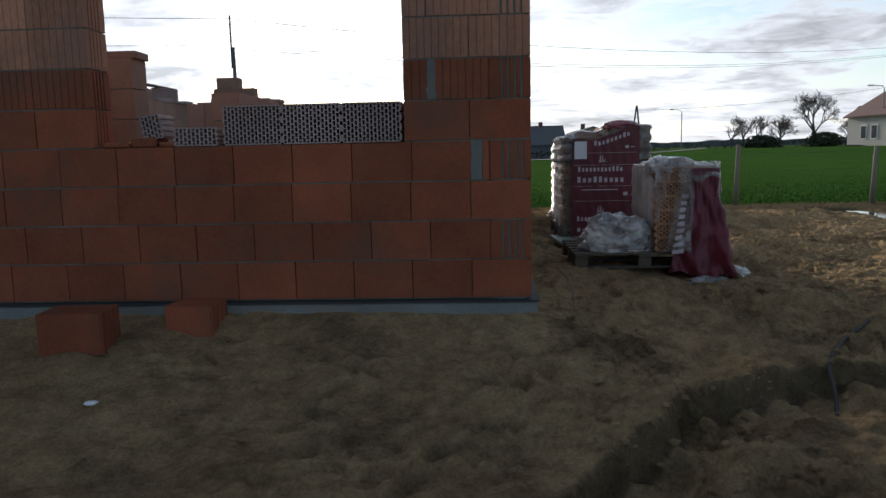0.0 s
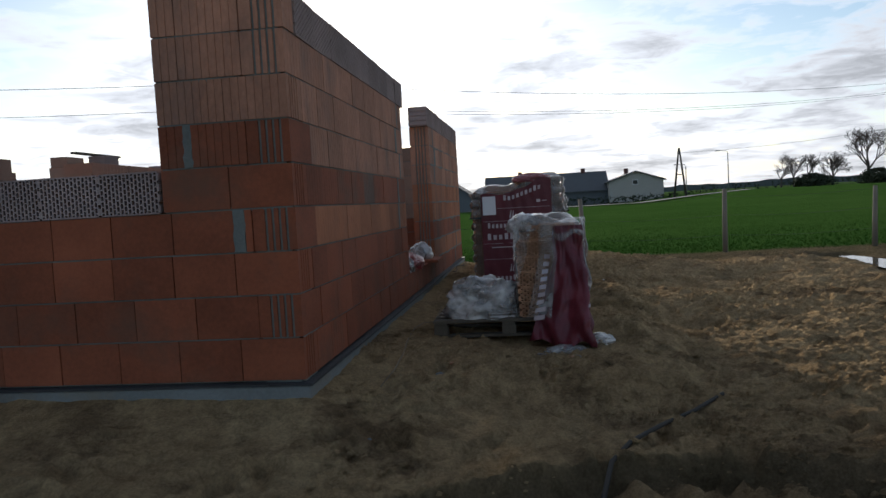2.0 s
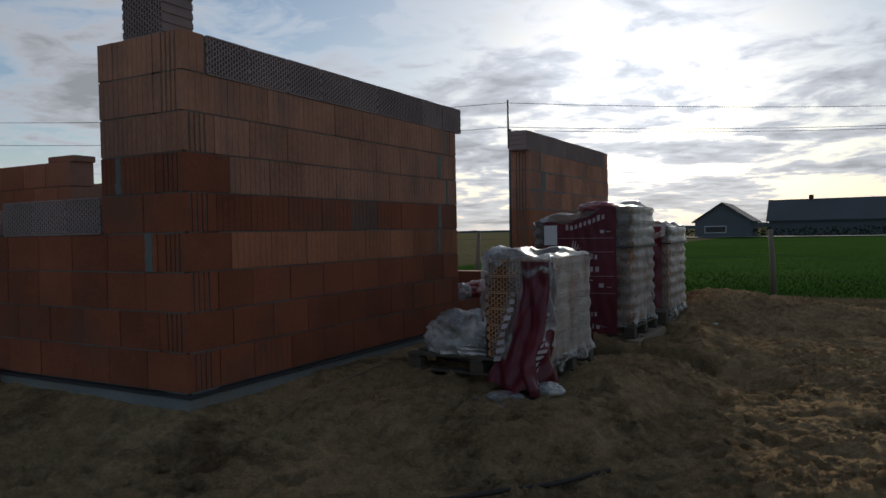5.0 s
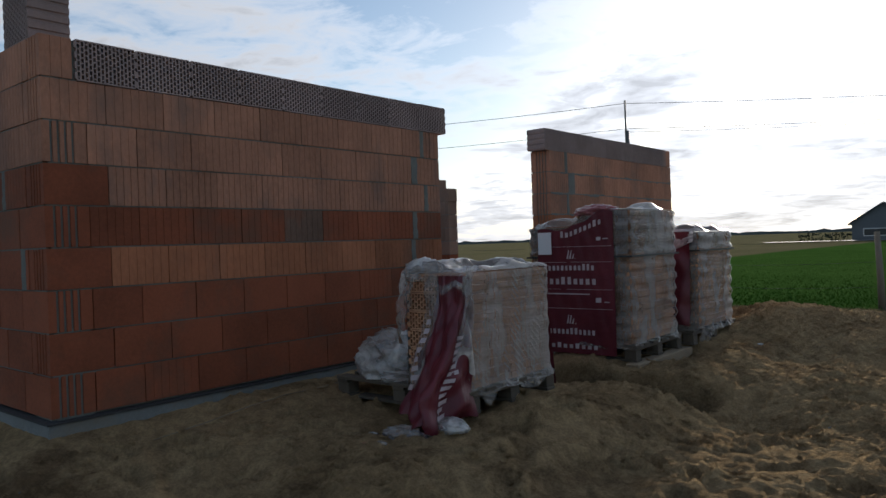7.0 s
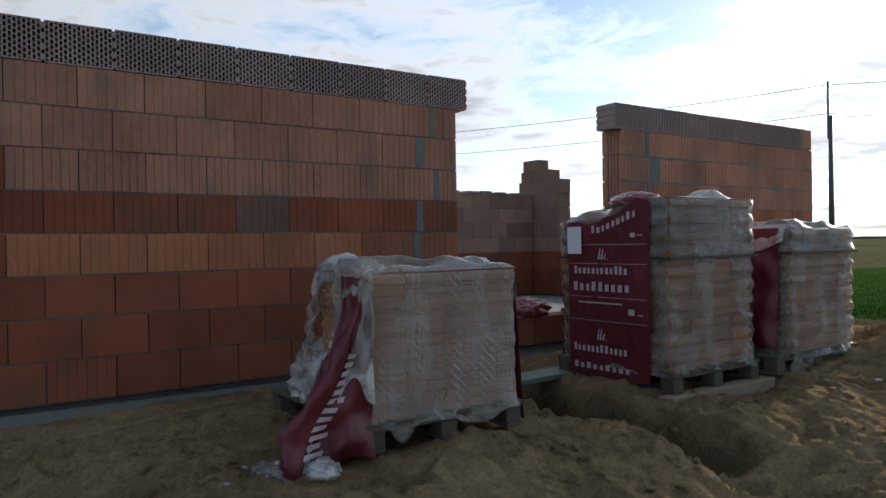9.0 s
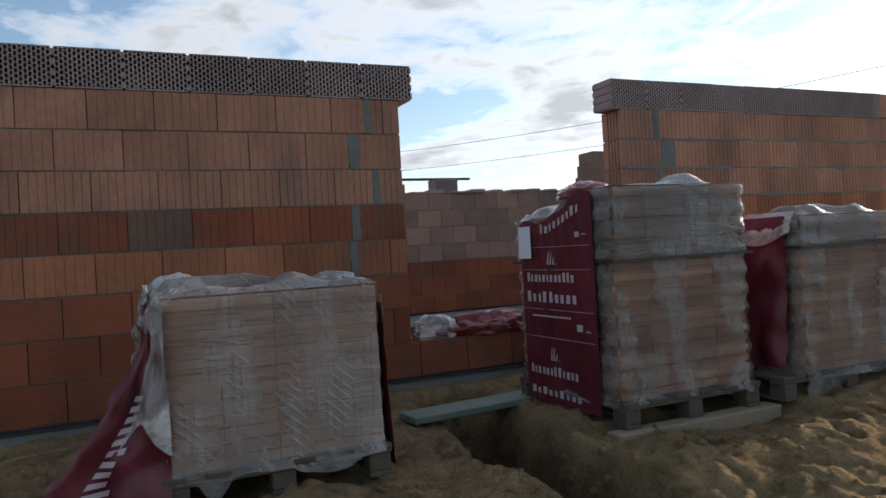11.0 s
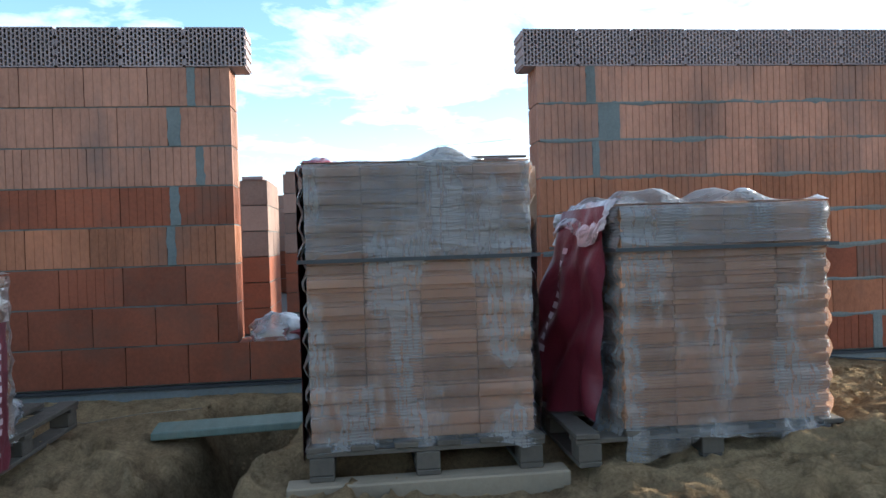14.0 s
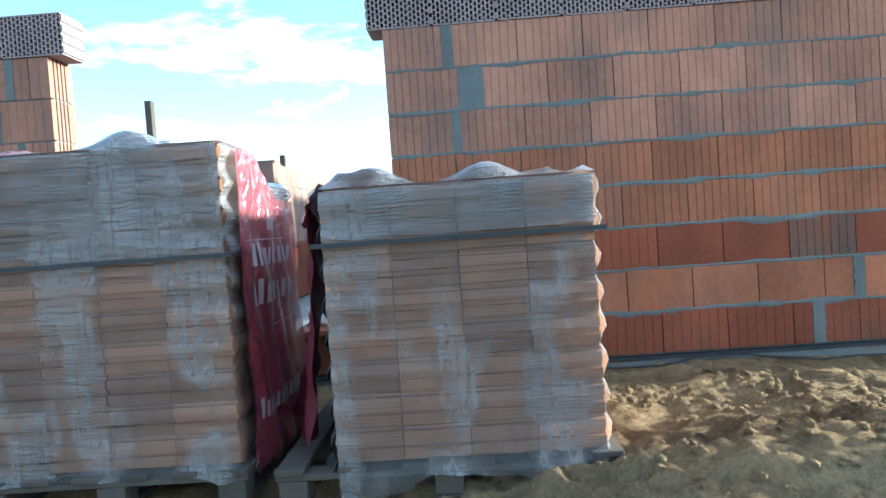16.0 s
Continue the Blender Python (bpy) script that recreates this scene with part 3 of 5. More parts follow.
    l.new(tex(34, 8, 0.8), bp.inputs["Height"])
    l.new(bp.outputs[0], bsdf.inputs["Normal"])
    return m


gme.materials.append(ground_material())
ground = tagged(new("ground", gme), "trodden yellow sand turning to mud and green field", "ground", kind="structure")


def gz(x, y):
    return float(ground_height(np.array([float(x)]), np.array([float(y)]))[0])


# loose clods and crumbs of earth
cr = np.random.RandomState(17)
n_cl = 46000
cx, cy = cr.uniform(0.45, 6.0, n_cl), cr.uniform(1.8, 13.0, n_cl)
keep = lattice_noise(cx * 1.7, cy * 1.7, 31) + 0.5 * lattice_noise(cx * 5, cy * 5, 32) + cr.uniform(-0.3, 0.3, n_cl) > 0.06
keep &= ~((cx > 0.7) & (cx < 2.05) & (cy > 5.9) & (cy < 10.9))
cx, cy = cx[keep], cy[keep]
cs = 0.005 + 0.021 * cr.rand(len(cx)) ** 4
base_v = np.array([(0, 0, 1), (0.9, 0, 0.45), (0.28, 0.85, 0.45), (-0.72, 0.53, 0.45), (-0.72, -0.53, 0.45), (0.28, -0.85, 0.45), (0.72, 0.53, -0.4), (-0.28, 0.85, -0.4), (-0.9, 0, -0.4), (-0.28, -0.85, -0.4), (0.72, -0.53, -0.4)])
base_f = np.array([(0, 1, 2), (0, 2, 3), (0, 3, 4), (0, 4, 5), (0, 5, 1), (1, 6, 2), (2, 7, 3), (3, 8, 4), (4, 9, 5), (5, 10, 1), (2, 6, 7), (3, 7, 8), (4, 8, 9), (5, 9, 10), (1, 10, 6)])
cv = base_v[None] * (1 + cr.uniform(-0.35, 0.35, (len(cx), len(base_v), 1))) * cs[:, None, None] * np.array([1.2, 1.0, 0.75])
cv = cv + np.stack([cx, cy, ground_height(cx, cy) + cs * 0.15], -1)[:, None]
cf = (base_f[None] + (np.arange(len(cx)) * len(base_v))[:, None, None]).reshape(-1)
cme = bpy.data.meshes.new("clods")
cme.vertices.add(cv.shape[0] * cv.shape[1])
cme.vertices.foreach_set("co", cv.ravel())
cme.loops.add(len(cf))
cme.loops.foreach_set("vertex_index", cf)
cme.polygons.add(len(cf) // 3)
cme.polygons.foreach_set("loop_start", np.arange(0, len(cf), 3))
cme.update()
cme.materials.append(gme.materials[0])
tagged(new("earth_clods", cme), "loose crumbs of sandy earth on the ground", "clods", kind="stuff")

# ---- house slab ----
slab = part("floor", box_bm(WEST_X - 0.03, FRONT_Y - 0.035, -0.42, WALL_X + 0.035, NORTH_Y + 0.03, -0.022, 0.006), M_SLAB)
tagged(slab, "grey concrete slab under the unfinished brick walls", "floor", kind="structure")
for nm, b in (("trim_east", (WALL_X - 0.2, FRONT_Y - 0.045, -0.0215, WALL_X + 0.048, NORTH_Y + 0.03, -0.010)), ("trim_south", (WEST_X, FRONT_Y - 0.045, -0.0215, WALL_X - 0.205, FRONT_Y + 0.2, -0.010))):
    tagged(part(nm, box_bm(*b), M_TAR), "black damp-proof felt strip under the bricks", "felt strip", kind="structure")

# ---- bricks ----
brick_cache = {}


def brick_mesh(length, ribbed, tooth_start, tooth_end, mat):
    """A clay block lying along u: outer face at v=0, inner at v=-THICK."""
    key = (round(length, 3), ribbed, tooth_start, tooth_end, mat.name)
    if key in brick_cache:
        return brick_cache[key]
    L, T, H = key[0] - 0.006, THICK, BRICK_H
    pts = []
    if ribbed:
        n, deep, half = (max(3, int(L / 0.041)), 0.005, 0.0032) if ribbed == 2 else (max(2, int(L / 0.046)), 0.003, 0.0025)
        pts.append((0.0, 0.0))
        for i in range(1, n):
            u = L * i / n
            pts += [(u - half, 0.0), (u, -deep), (u + half, 0.0)]
        pts.append((L, 0.0))
    else:
        pts += [(0.0, 0.0), (L, 0.0)]
    teeth = [0.045, 0.062, 0.085, 0.102, 0.125, 0.142, 0.165, 0.182]
    if tooth_end:
        for k, v in enumerate(teeth):
            pts.append((L, -v) if k % 2 == 0 else (L - 0.014, -v + 0.003))
            pts.append((L - 0.014, -v - 0.003) if k % 2 == 0 else (L, -v))
    pts += [(L, -T), (0.0, -T)]
    if tooth_start:
        for k, v in enumerate(reversed(teeth)):
            pts.append((0.0, -v) if k % 2 == 0 else (0.014, -v - 0.003))
            pts.append((0.014, -v + 0.003) if k % 2 == 0 else (0.0, -v))
    n = len(pts)
    verts = [(u, v, 0.0) for u, v in pts] + [(u, v, H) for u, v in pts]
    faces = [(i, i + n, (i + 1) % n + n, (i + 1) % n) for i in range(n)]
    faces += [tuple(range(n)), tuple(range(2 * n - 1, n - 1, -1))]
    me = bpy.data.meshes.new("brick")
    me.from_pydata(verts, [], faces)
    me.materials.append(mat)
    brick_cache[key] = me
    return me


hollow_cache = {}


def hollow_mesh(w, h, depth, cols, rows, mat, teeth=4, holes=True):
    """A hollow block with its cells open towards -v: u 0..w, z 0..h, v 0 (open face) back to depth; toothed at both ends in u."""
    key = (w, h, depth, cols, rows, mat.name, teeth, holes)
    if key in hollow_cache:
        return hollow_cache[key]
    verts, faces = [], []

    def quad(*p):
        k = len(verts)
        verts.extend(p)
        faces.append(tuple(range(k, k + len(p))))

    t = 0.018 if teeth < 4 else 0.009
    side = [(0.0 + t, 0.0)]
    for i in range(teeth):
        z0, z1 = h * (i + 0.12) / teeth, h * (i + 0.84) / teeth
        side += [(t, z0), (0.0, z0 + 0.004), (0.0, z1 - 0.004), (t, z1)]
    side.append((t, h))
    other = [(w - u, z) for u, z in side]
    ring = other + side[::-1]
    for (u0, z0), (u1, z1) in zip(ring, ring[1:] + ring[:1]):
        quad((u0, 0, z0), (u1, 0, z1), (u1, depth, z1), (u0, depth, z0))
    quad(*[(u, depth, z) for u, z in ring][::-1])
    if not holes:
        quad(*[(u, 0, z) for u, z in ring])
    else:
        for (u0, z0), (u1, z1) in zip(side, side[1:]):
            if min(u0, u1) < t:
                quad((u0, 0, z0), (t + 0.0, 0, z0), (t, 0, z1), (u1, 0, z1))
                quad((w - u0, 0, z0), (w - t, 0, z0), (w - t, 0, z1), (w - u1, 0, z1))
        a, b = t, w - t
        p = (b - a) / cols
        sw = p * (0.70 if teeth < 4 else 0.60)
        for c in range(cols):
            u0 = a + c * p
            s0, s1 = u0 + (p - sw) / 2, u0 + (p + sw) / 2
            quad((u0, 0, 0), (s0, 0, 0), (s0, 0, h), (u0, 0, h))
            quad((s1, 0, 0), (u0 + p, 0, 0), (u0 + p, 0, h), (s1, 0, h))
            q = (h - 0.012) / rows
            off = 0.006 + (0 if c % 2 else -q / 2)
            z = 0.0
            for r in range(rows + (0 if c % 2 else 1)):
                za, zb = max(0.008, off + r * q + q * 0.12), min(h - 0.008, off + r * q + q * 0.86)
                if zb - za < 0.004:
                    continue
                quad((s0, 0, z), (s1, 0, z), (s1, 0, za), (s0, 0, za))
                d = 0.07
                quad((s0, 0, za), (s1, 0, za), (s1, d, za), (s0, d, za))
                quad((s0, 0, zb), (s1, 0, zb), (s1, d, zb), (s0, d, zb))
                quad((s0, 0, za), (s0, 0, zb), (s0, d, zb), (s0, d, za))
                quad((s1, 0, za), (s1, 0, zb), (s1, d, zb), (s1, d, za))
                quad((s0, d, za), (s1, d, za), (s1, d, zb), (s0, d, zb))
                z = zb
            quad((s0, 0, z), (s1, 0, z), (s1, 0, h), (s0, 0, h))
    me = bpy.data.meshes.new("hollow_block")
    me.from_pydata(verts, [], faces)
    me.materials.append(mat)
    hollow_cache[key] = me
    return me


def wall_frame(origin, along):
    """u runs along `along` (unit xy), v points out of the wall to the right of u, z up."""
    ax, ay = along
    return Matrix(((ax, ay, 0, origin[0]), (ay, -ax, 0, origin[1]), (0, 0, 1, origin[2]), (0, 0, 0, 1)))


def put(name, me, parent, m):
    ob = new(name, me)
    ob.parent = parent
    ob.matrix_basis = m
    return ob


wall_rng = random.Random(4)


def mortar_bed(parent, u0, u1, z, out, seed):
    """A ragged bed of mortar squeezed out between two courses."""
    n = max(2, int((u1 - u0) / 0.028))
    verts, faces = [], []
    for i in range(n + 1):
        u = u0 + (u1 - u0) * i / n
        low = max(0.0, noise.noise(Vector((u * 5.0, z * 9.0, seed))) + 0.05) * 0.030 + max(0.0, noise.noise(Vector((u * 19.0, z * 7.0, seed)))) * 0.008
        high = max(0.0, noise.noise(Vector((u * 6.0, z * 9.0, seed + 5.0)))) * 0.022
        v = out + 0.004 * noise.noise(Vector((u * 23.0, z * 5.0, seed)))
        fat = 0.004 if out > 0 else 0.0
        a, b = z - 0.0042 - fat - low, z + 0.0048 + fat + high
        verts += [(u, v - 0.003, a), (u, v, (a + b) / 2 - 0.001), (u, v - 0.003, b), (u, -0.05, z + 0.0045), (u, -0.05, z - 0.004)]
    for i in range(n):
        k = 5 * i
        for j in range(5):
            faces.append((k + j, k + (j + 1) % 5, k + 5 + (j + 1) % 5, k + 5 + j))
    link_mesh("mortar_bed", verts, faces, M_MORTAR, parent)


def mortar_fill(parent, u0, u1, course, seed):
    """Mortar packed into a gap beside a cut block."""
    verts, faces, n = [], [], 8
    for i in range(n + 1):
        z = course * COURSE + 0.004 + (BRICK_H + 0.002) * i / n
        e = 0.012 * noise.noise(Vector((i * 0.9, course * 3.0, seed)))
        f = 0.012 * noise.noise(Vector((i * 0.8, course * 3.0, seed + 4.0)))
        verts += [(u0 - 0.004 + e, 0.002, z), ((u0 + u1) / 2, 0.0045, z), (u1 + 0.004 + f, 0.002, z), (u1, -0.06, z), (u0, -0.06, z)]
    for i in range(n):
        for j in range(5):
            faces.append((5 * i + j, 5 * i + (j + 1) % 5, 5 * i + 5 + (j + 1) % 5, 5 * i + 5 + j))
    faces += [(0, 1, 2, 3, 4), tuple(5 * n + j for j in range(5))]
    link_mesh("mortar_fill", verts, faces, M_MORTAR, parent)


def brick_wall(name, origin, along, flip, runs, label, skin, core_runs, joints=None, bed=-0.004, starts=None):
    """runs: rows of (course, u0, u1, tooth_start, tooth_end); skin(course, k) gives (ribbed, material); joints: course to (u, half width) of a mortar-packed gap. flip mirrors v so that the outer face is on the other side."""
    frame_m = wall_frame(origin, along)
    if flip:
        frame_m = frame_m @ Matrix.Diagonal((1, -1, 1, 1))
    bm = bmesh.new()
    for u0, u1, z0, z1 in core_runs:
        box_bm(u0, -THICK + 0.01, z0, u1, -0.03, z1, bm=bm)
    wall = part(name, bm, M_MORTAR)
    wall.matrix_basis = frame_m
    tagged(wall, label, "wall", kind="structure")
    for course, u0, u1, ts, te in runs:
        cuts = [u0]
        shift = UNIT * (0.5 if course % 2 else 1.0)
        u = u0 + (shift if not ts else UNIT)
        gap, half = (joints or {}).get(course, (0, 0))
        if starts:
            u = u0 + UNIT * starts[course % 2]
        if 0 < gap - u0 < 0.75 and gap < u1 - 0.25:
            u = gap + half + UNIT
        while u < u1 - 0.07:
            cuts.append(u)
            u += UNIT
        cuts.append(u1)
        if u0 < gap < u1:
            cuts = [c for c in cuts if abs(c - gap) > half + 0.09 or c in (u0, u1)]
        for k, (a, b) in enumerate(zip(cuts, cuts[1:])):
            ribbed, mat = skin(course, k)
            if gap and a < gap < b - 0.05:
                pieces = [(a, gap - half), (gap + half, b)]
                mortar_fill(wall, gap - half, gap + half, course, origin[1])
            else:
                pieces = [(a, b)]
            for i, (c, d) in enumerate(pieces):
                first, last = k == 0 and i == 0, b == u1 and i == len(pieces) - 1
                me = brick_mesh(d - c, ribbed, ts and first, te and last, mat)
                j = wall_rng.uniform(-0.0025, 0.0025)
                put("brick", me, wall, Matrix.Translation((c + 0.001, j, course * COURSE + 0.005)))
        if course:
            mortar_bed(wall, u0 + 0.012, u1 - 0.012, course * COURSE, bed, origin[0] + origin[1])
    return wall


def hollow_row(parent_name, origin, along, flip, u_list, z, label, w=UNIT, seed=1):
    """Hollow blocks laid on their side in a row, cells outwards; each is a thing of its own."""
    rng = random.Random(seed)
    frame_m = wall_frame(origin, along)
    if flip:
        frame_m = frame_m @ Matrix.Diagonal((1, -1, 1, 1))
    me = hollow_mesh(w - 0.0005, 0.243, 0.238, 15, 7, M_GREY)
    for u in u_list:
        ob = new("hollow_block", me)
        ob.matrix_basis = frame_m @ Matrix.Translation((u, 0.004 + rng.uniform(-0.006, 0.006), z - 0.002)) @ Matrix.Diagonal((1, -1, 1, 1)) @ pose(0, 0, 0, 0, 0, rng.uniform(-0.8, 0.8))
        tagged(ob, label, "clay block", group=parent_name)


def side_skin(course, k):
    """Smooth red below, then ribbed courses, each fired to its own tone; odd courses begin with a smooth red corner block."""
    if course % 2 and k == 0 and course < 7:
        return (0, M_RED)
    if course < 3:
        return (1 if (course, k) in ((2, 6), (0, 1)) else 0, M_RED)
    if course == 4:
        return (1, M_SOOT if k == 4 else M_RED)
    return (2 if course == 5 else 1, M_ORANGE if course == 3 else M_PALE)


def far_skin(course, k):
    if course == 2 and k == 6:
        return (2, M_SOOT)
    if course < 3:
        return (0 if course == 1 or (course == 2 and k % 3) else 1, M_ORANGE if course == 1 else M_RED)
    return (2, M_ORANGE if course < 5 else M_PALE)


# side wall, first length: from the corner to the opening
W1_LEN = 7.95 - FRONT_Y
runs1 = [(c, THICK + 0.004 if c % 2 == 0 else 0.0, W1_LEN, c % 2 == 1, True) for c in range(8)] + [(8, 0.0, 0.185, True, False)]
runs1 = [(c, u0, (7.95 + 1.955 - FRONT_Y) if c == 0 else u1, a, False if c == 0 else b) for c, u0, u1, a, b in runs1]
wall1 = brick_wall("wall_east", (WALL_X, FRONT_Y, 0), (0, 1), False, runs1, "unplastered red clay block wall with a ribbed upper half", side_skin,
                   [(0.01, W1_LEN - 0.012, -0.01, 8 * COURSE), (W1_LEN - 0.012, W1_LEN + 1.94, -0.01, COURSE - 0.006), (0.01, 0.175, 8 * COURSE, 9 * COURSE - 0.012)],
                   joints={3: (W1_LEN - 0.39, 0.022), 4: (W1_LEN - 0.36, 0.024), 5: (W1_LEN - 0.20, 0.02), 6: (W1_LEN - 0.35, 0.035), 7: (W1_LEN - 0.24, 0.02)}, bed=-0.005, starts=(0.82, 1.0))
hollow_row("top course of hollow blocks", (WALL_X, FRONT_Y, 0), (0, 1), False, [0.195 + i * 0.3765 for i in range(9)], 8 * COURSE + 0.002, "grey-rose hollow clay block on its side atop the wall", w=0.3765, seed=2)

# side wall, second length: beyond the opening
W2_Y = 9.90
W2_LEN = NORTH_Y - W2_Y
runs2 = [(c, 0.0, W2_LEN, True, c % 2 == 0) for c in range(8)]
wall2 = brick_wall("wall_east_far", (WALL_X, W2_Y, 0), (0, 1), False, runs2, "unplastered orange clay block wall with fine vertical ribs", far_skin,
                   [(0.012, W2_LEN - 0.012, -0.01, 8 * COURSE)], joints={0: (2.38, 0.03), 1: (2.62, 0.03), 5: (0.39, 0.02), 6: (0.485, 0.07), 7: (0.365, 0.028)}, bed=0.003, starts=(1.0, 0.5))
hollow_row("far top course of hollow blocks", (WALL_X, W2_Y, 0), (0, 1), False, [-0.09 + i * 0.373 for i in range(9)], 8 * COURSE + 0.002, "grey-rose hollow clay block on its side atop the wall", seed=3)
end_block = put("clay_block", brick_mesh(0.25, True, False, False, M_PALE), None, wall_frame((WALL_X, NORTH_Y - 0.26, 8 * COURSE + 0.004), (0, 1)))
tagged(end_block, "pale upright clay block closing the top course", "clay block")

# front wall: u runs from the corner towards the west
WIN_R, WIN_L = -0.475, -2.43
U_R, U_L = WALL_X - WIN_R, WALL_X - WIN_L
FRONT_END = WALL_X - WEST_X
front_runs = []
for c in range(9):
    u0 = 0.0 if c % 2 == 0 else THICK + 0.004
    if c < 4:
        front_runs.append((c, u0, FRONT_END, c % 2 == 0, False))
    elif c == 8:
        front_runs.append((c, THICK + 0.004, U_R, False, True))
        front_runs.append((c, U_L, FRONT_END, True, False))
    else:
        front_runs.append((c, u0, U_R, c % 2 == 0, True))
        front_runs.append((c, U_L, FRONT_END, True, False))
wall_front = brick_wall("wall_south", (WALL_X, FRONT_Y, 0), (-1, 0), True, front_runs, "unplastered red clay block wall with an open window gap",
                        lambda c, k: (2 if c >= 5 else (1 if c == 4 and k > 1 else 0), M_PALE if c >= 6 else M_RED),
                        [(0.01, FRONT_END, -0.01, 4 * COURSE), (0.01, U_R - 0.012, 4 * COURSE - 0.004, 9 * COURSE - 0.012), (U_L + 0.012, FRONT_END, 4 * COURSE - 0.004, 9 * COURSE - 0.012)],
                        joints={3: (0.33, 0.03), 5: (0.60, 0.02)}, starts=(1.0, 1.0))
hollow_row("sill course of hollow blocks", (WALL_X, FRONT_Y, 0), (-1, 0), True, [U_R + 0.012 + i * 0.373 for i in range(3)], 4 * COURSE + 0.002, "grey-rose hollow clay block on its side on the sill", seed=6)


def loose_block(x, y, z, rx, ry, rz, mat, label, w=UNIT, hollow=True, h=0.243, d=0.238, cols=15, rows=7):
    ob = new("loose_block", hollow_mesh(w, h, d, cols, rows, mat, holes=hollow))
    ob.matrix_basis = pose(x, y, z, rx, ry, rz)
    return tagged(ob, label, "clay block")


loose_block(-1.92, FRONT_Y + 0.0, 4 * COURSE + 0.001, 0, 0, 0, M_GREY, "short hollow clay block lying on the sill", w=0.28, h=0.115, cols=10, rows=3)
loose_block(-2.12, FRONT_Y + 0.02, 4 * COURSE + 0.04, 0, -9, 4, M_GREY, "broken hollow clay block leaning on the sill", w=0.13, h=0.15, cols=5, rows=4)
for k, (x, w, z) in enumerate(((-2.38, 0.17, 0.035), (-2.20, 0.16, 0.06), (-2.02, 0.15, 0.03))):
    tagged(part("brick_shard", box_bm(x, FRONT_Y + 0.01, 4 * COURSE - 0.002, x + w, FRONT_Y + 0.2, 4 * COURSE + z, 0.008), M_RED), "thin broken piece of clay block on the sill", "brick shard", group="shards on the sill")
# upright hollow block on the corner
tagged(put("upright_block", hollow_mesh(0.373, 0.36, 0.238, 15, 10, M_GREY, teeth=6), None, pose(WALL_X - 0.525, FRONT_Y + 0.005, 9 * COURSE - 0.005)), "upright hollow clay block standing on the corner", "clay block")

# ---- inner and back walls ----


def inner_wall(name, x0, y0, x1, y1, courses, face, label):
    """face: the side (+x, -y ...) with the outer skin."""
    if x0 == x1:
        along, flip = (0, 1), face == "-x"
        length, origin = y1 - y0, (x0, y0, 0)
    else:
        along, flip = (1, 0), face == "+y"
        length, origin = x1 - x0, (x0, y0, 0)
    rows = [(c, 0.0, length, False, False) for c in range(courses)]
    return brick_wall(name, origin, along, flip, rows, label, lambda c, k: (1 if (c + k) % 3 == 0 else 0, M_HAZED if c >= 3 else M_RED), [(0.02, length - 0.03, -0.01, courses * COURSE - 0.012)])


inner_wall("wall_west", WEST_X + THICK, FRONT_Y + 0.26, WEST_X + THICK, NORTH_Y - 0.02, 7, "+x", "unfinished brick back wall in shade")
inner_wall("wall_north", WEST_X + THICK + 0.01, NORTH_Y - THICK, -3.85, NORTH_Y - THICK, 7, "-y", "unfinished brick wall with blocks stacked on top")
inner_wall("wall_north_pier", -1.20, NORTH_Y - THICK, WALL_X - THICK - 0.01, NORTH_Y - THICK, 8, "-y", "unfinished brick pier at the back corner")
inner_wall("wall_north_low", -3.84, NORTH_Y - THICK, -1.21, NORTH_Y - THICK, 1, "-y", "one low course of brick under a wide opening")
inner_wall("wall_inner_a", -4.50, 9.50, -4.50, NORTH_Y - THICK - 0.01, 7, "+x", "unfinished inner brick wall")
inner_wall("wall_inner_b", WEST_X + THICK + 0.01, 9.60, -5.5, 9.60, 7, "-y", "unfinished inner brick wall")
inner_wall("wall_inner_c", WEST_X + THICK + 0.01, 5.80, -2.79, 5.80, 7, "-y", "unfinished inner brick wall")
inner_wall("wall_inner_d", -2.12, 6.36, -2.12, 7.60, 6, "+x", "unfinished inner brick wall")
inner_wall("wall_inner_f", -3.10, 7.86, -2.12, 7.86, 6, "+y", "unfinished inner brick wall with a sunlit face")
inner_wall("wall_inner_e", WEST_X + THICK + 0.01, 8.06, -4.17, 8.06, 7, "+y", "unfinished inner brick wall with a sunlit face")


def loose_on(x, y, z, w, d, h, label, mat=M_HAZED, rz=0.0, name="stacked_block"):
    bm = box_bm(0, 0, 0, w, d, h, 0.006)
    ob = part(name, bm, mat)
    ob.matrix_basis = pose(x, y, z, 0, 0, rz)
    return tagged(ob, label, "clay block")


top7 = 7 * COURSE
loose_on(-4.88, NORTH_Y - THICK, top7 - 0.004, 1.05, 0.24, 0.24, "row of pale clay blocks set on the wall top")
loose_on(-4.82, NORTH_Y - THICK, top7 + 0.237, 0.74, 0.24, 0.18, "pale clay blocks in a second step")
loose_on(-4.76, NORTH_Y - THICK, top7 + 0.418, 0.40, 0.24, 0.19, "single pale clay block topping the step")
loose_on(-3.16, 5.81, top7 - 0.004, 0.40, 0.24, 0.06, "thin clay slab overhanging the wall end", rz=1.5)
loose_on(-4.74, 9.52, top7 - 0.004, 0.24, 0.37, 0.14, "clay block lying at the wall end")
loose_on(-4.60, 7.83, top7 - 0.004, 0.28, 0.22, 0.05, "clay block lying on the sunlit wall")
shard_rng = random.Random(9)
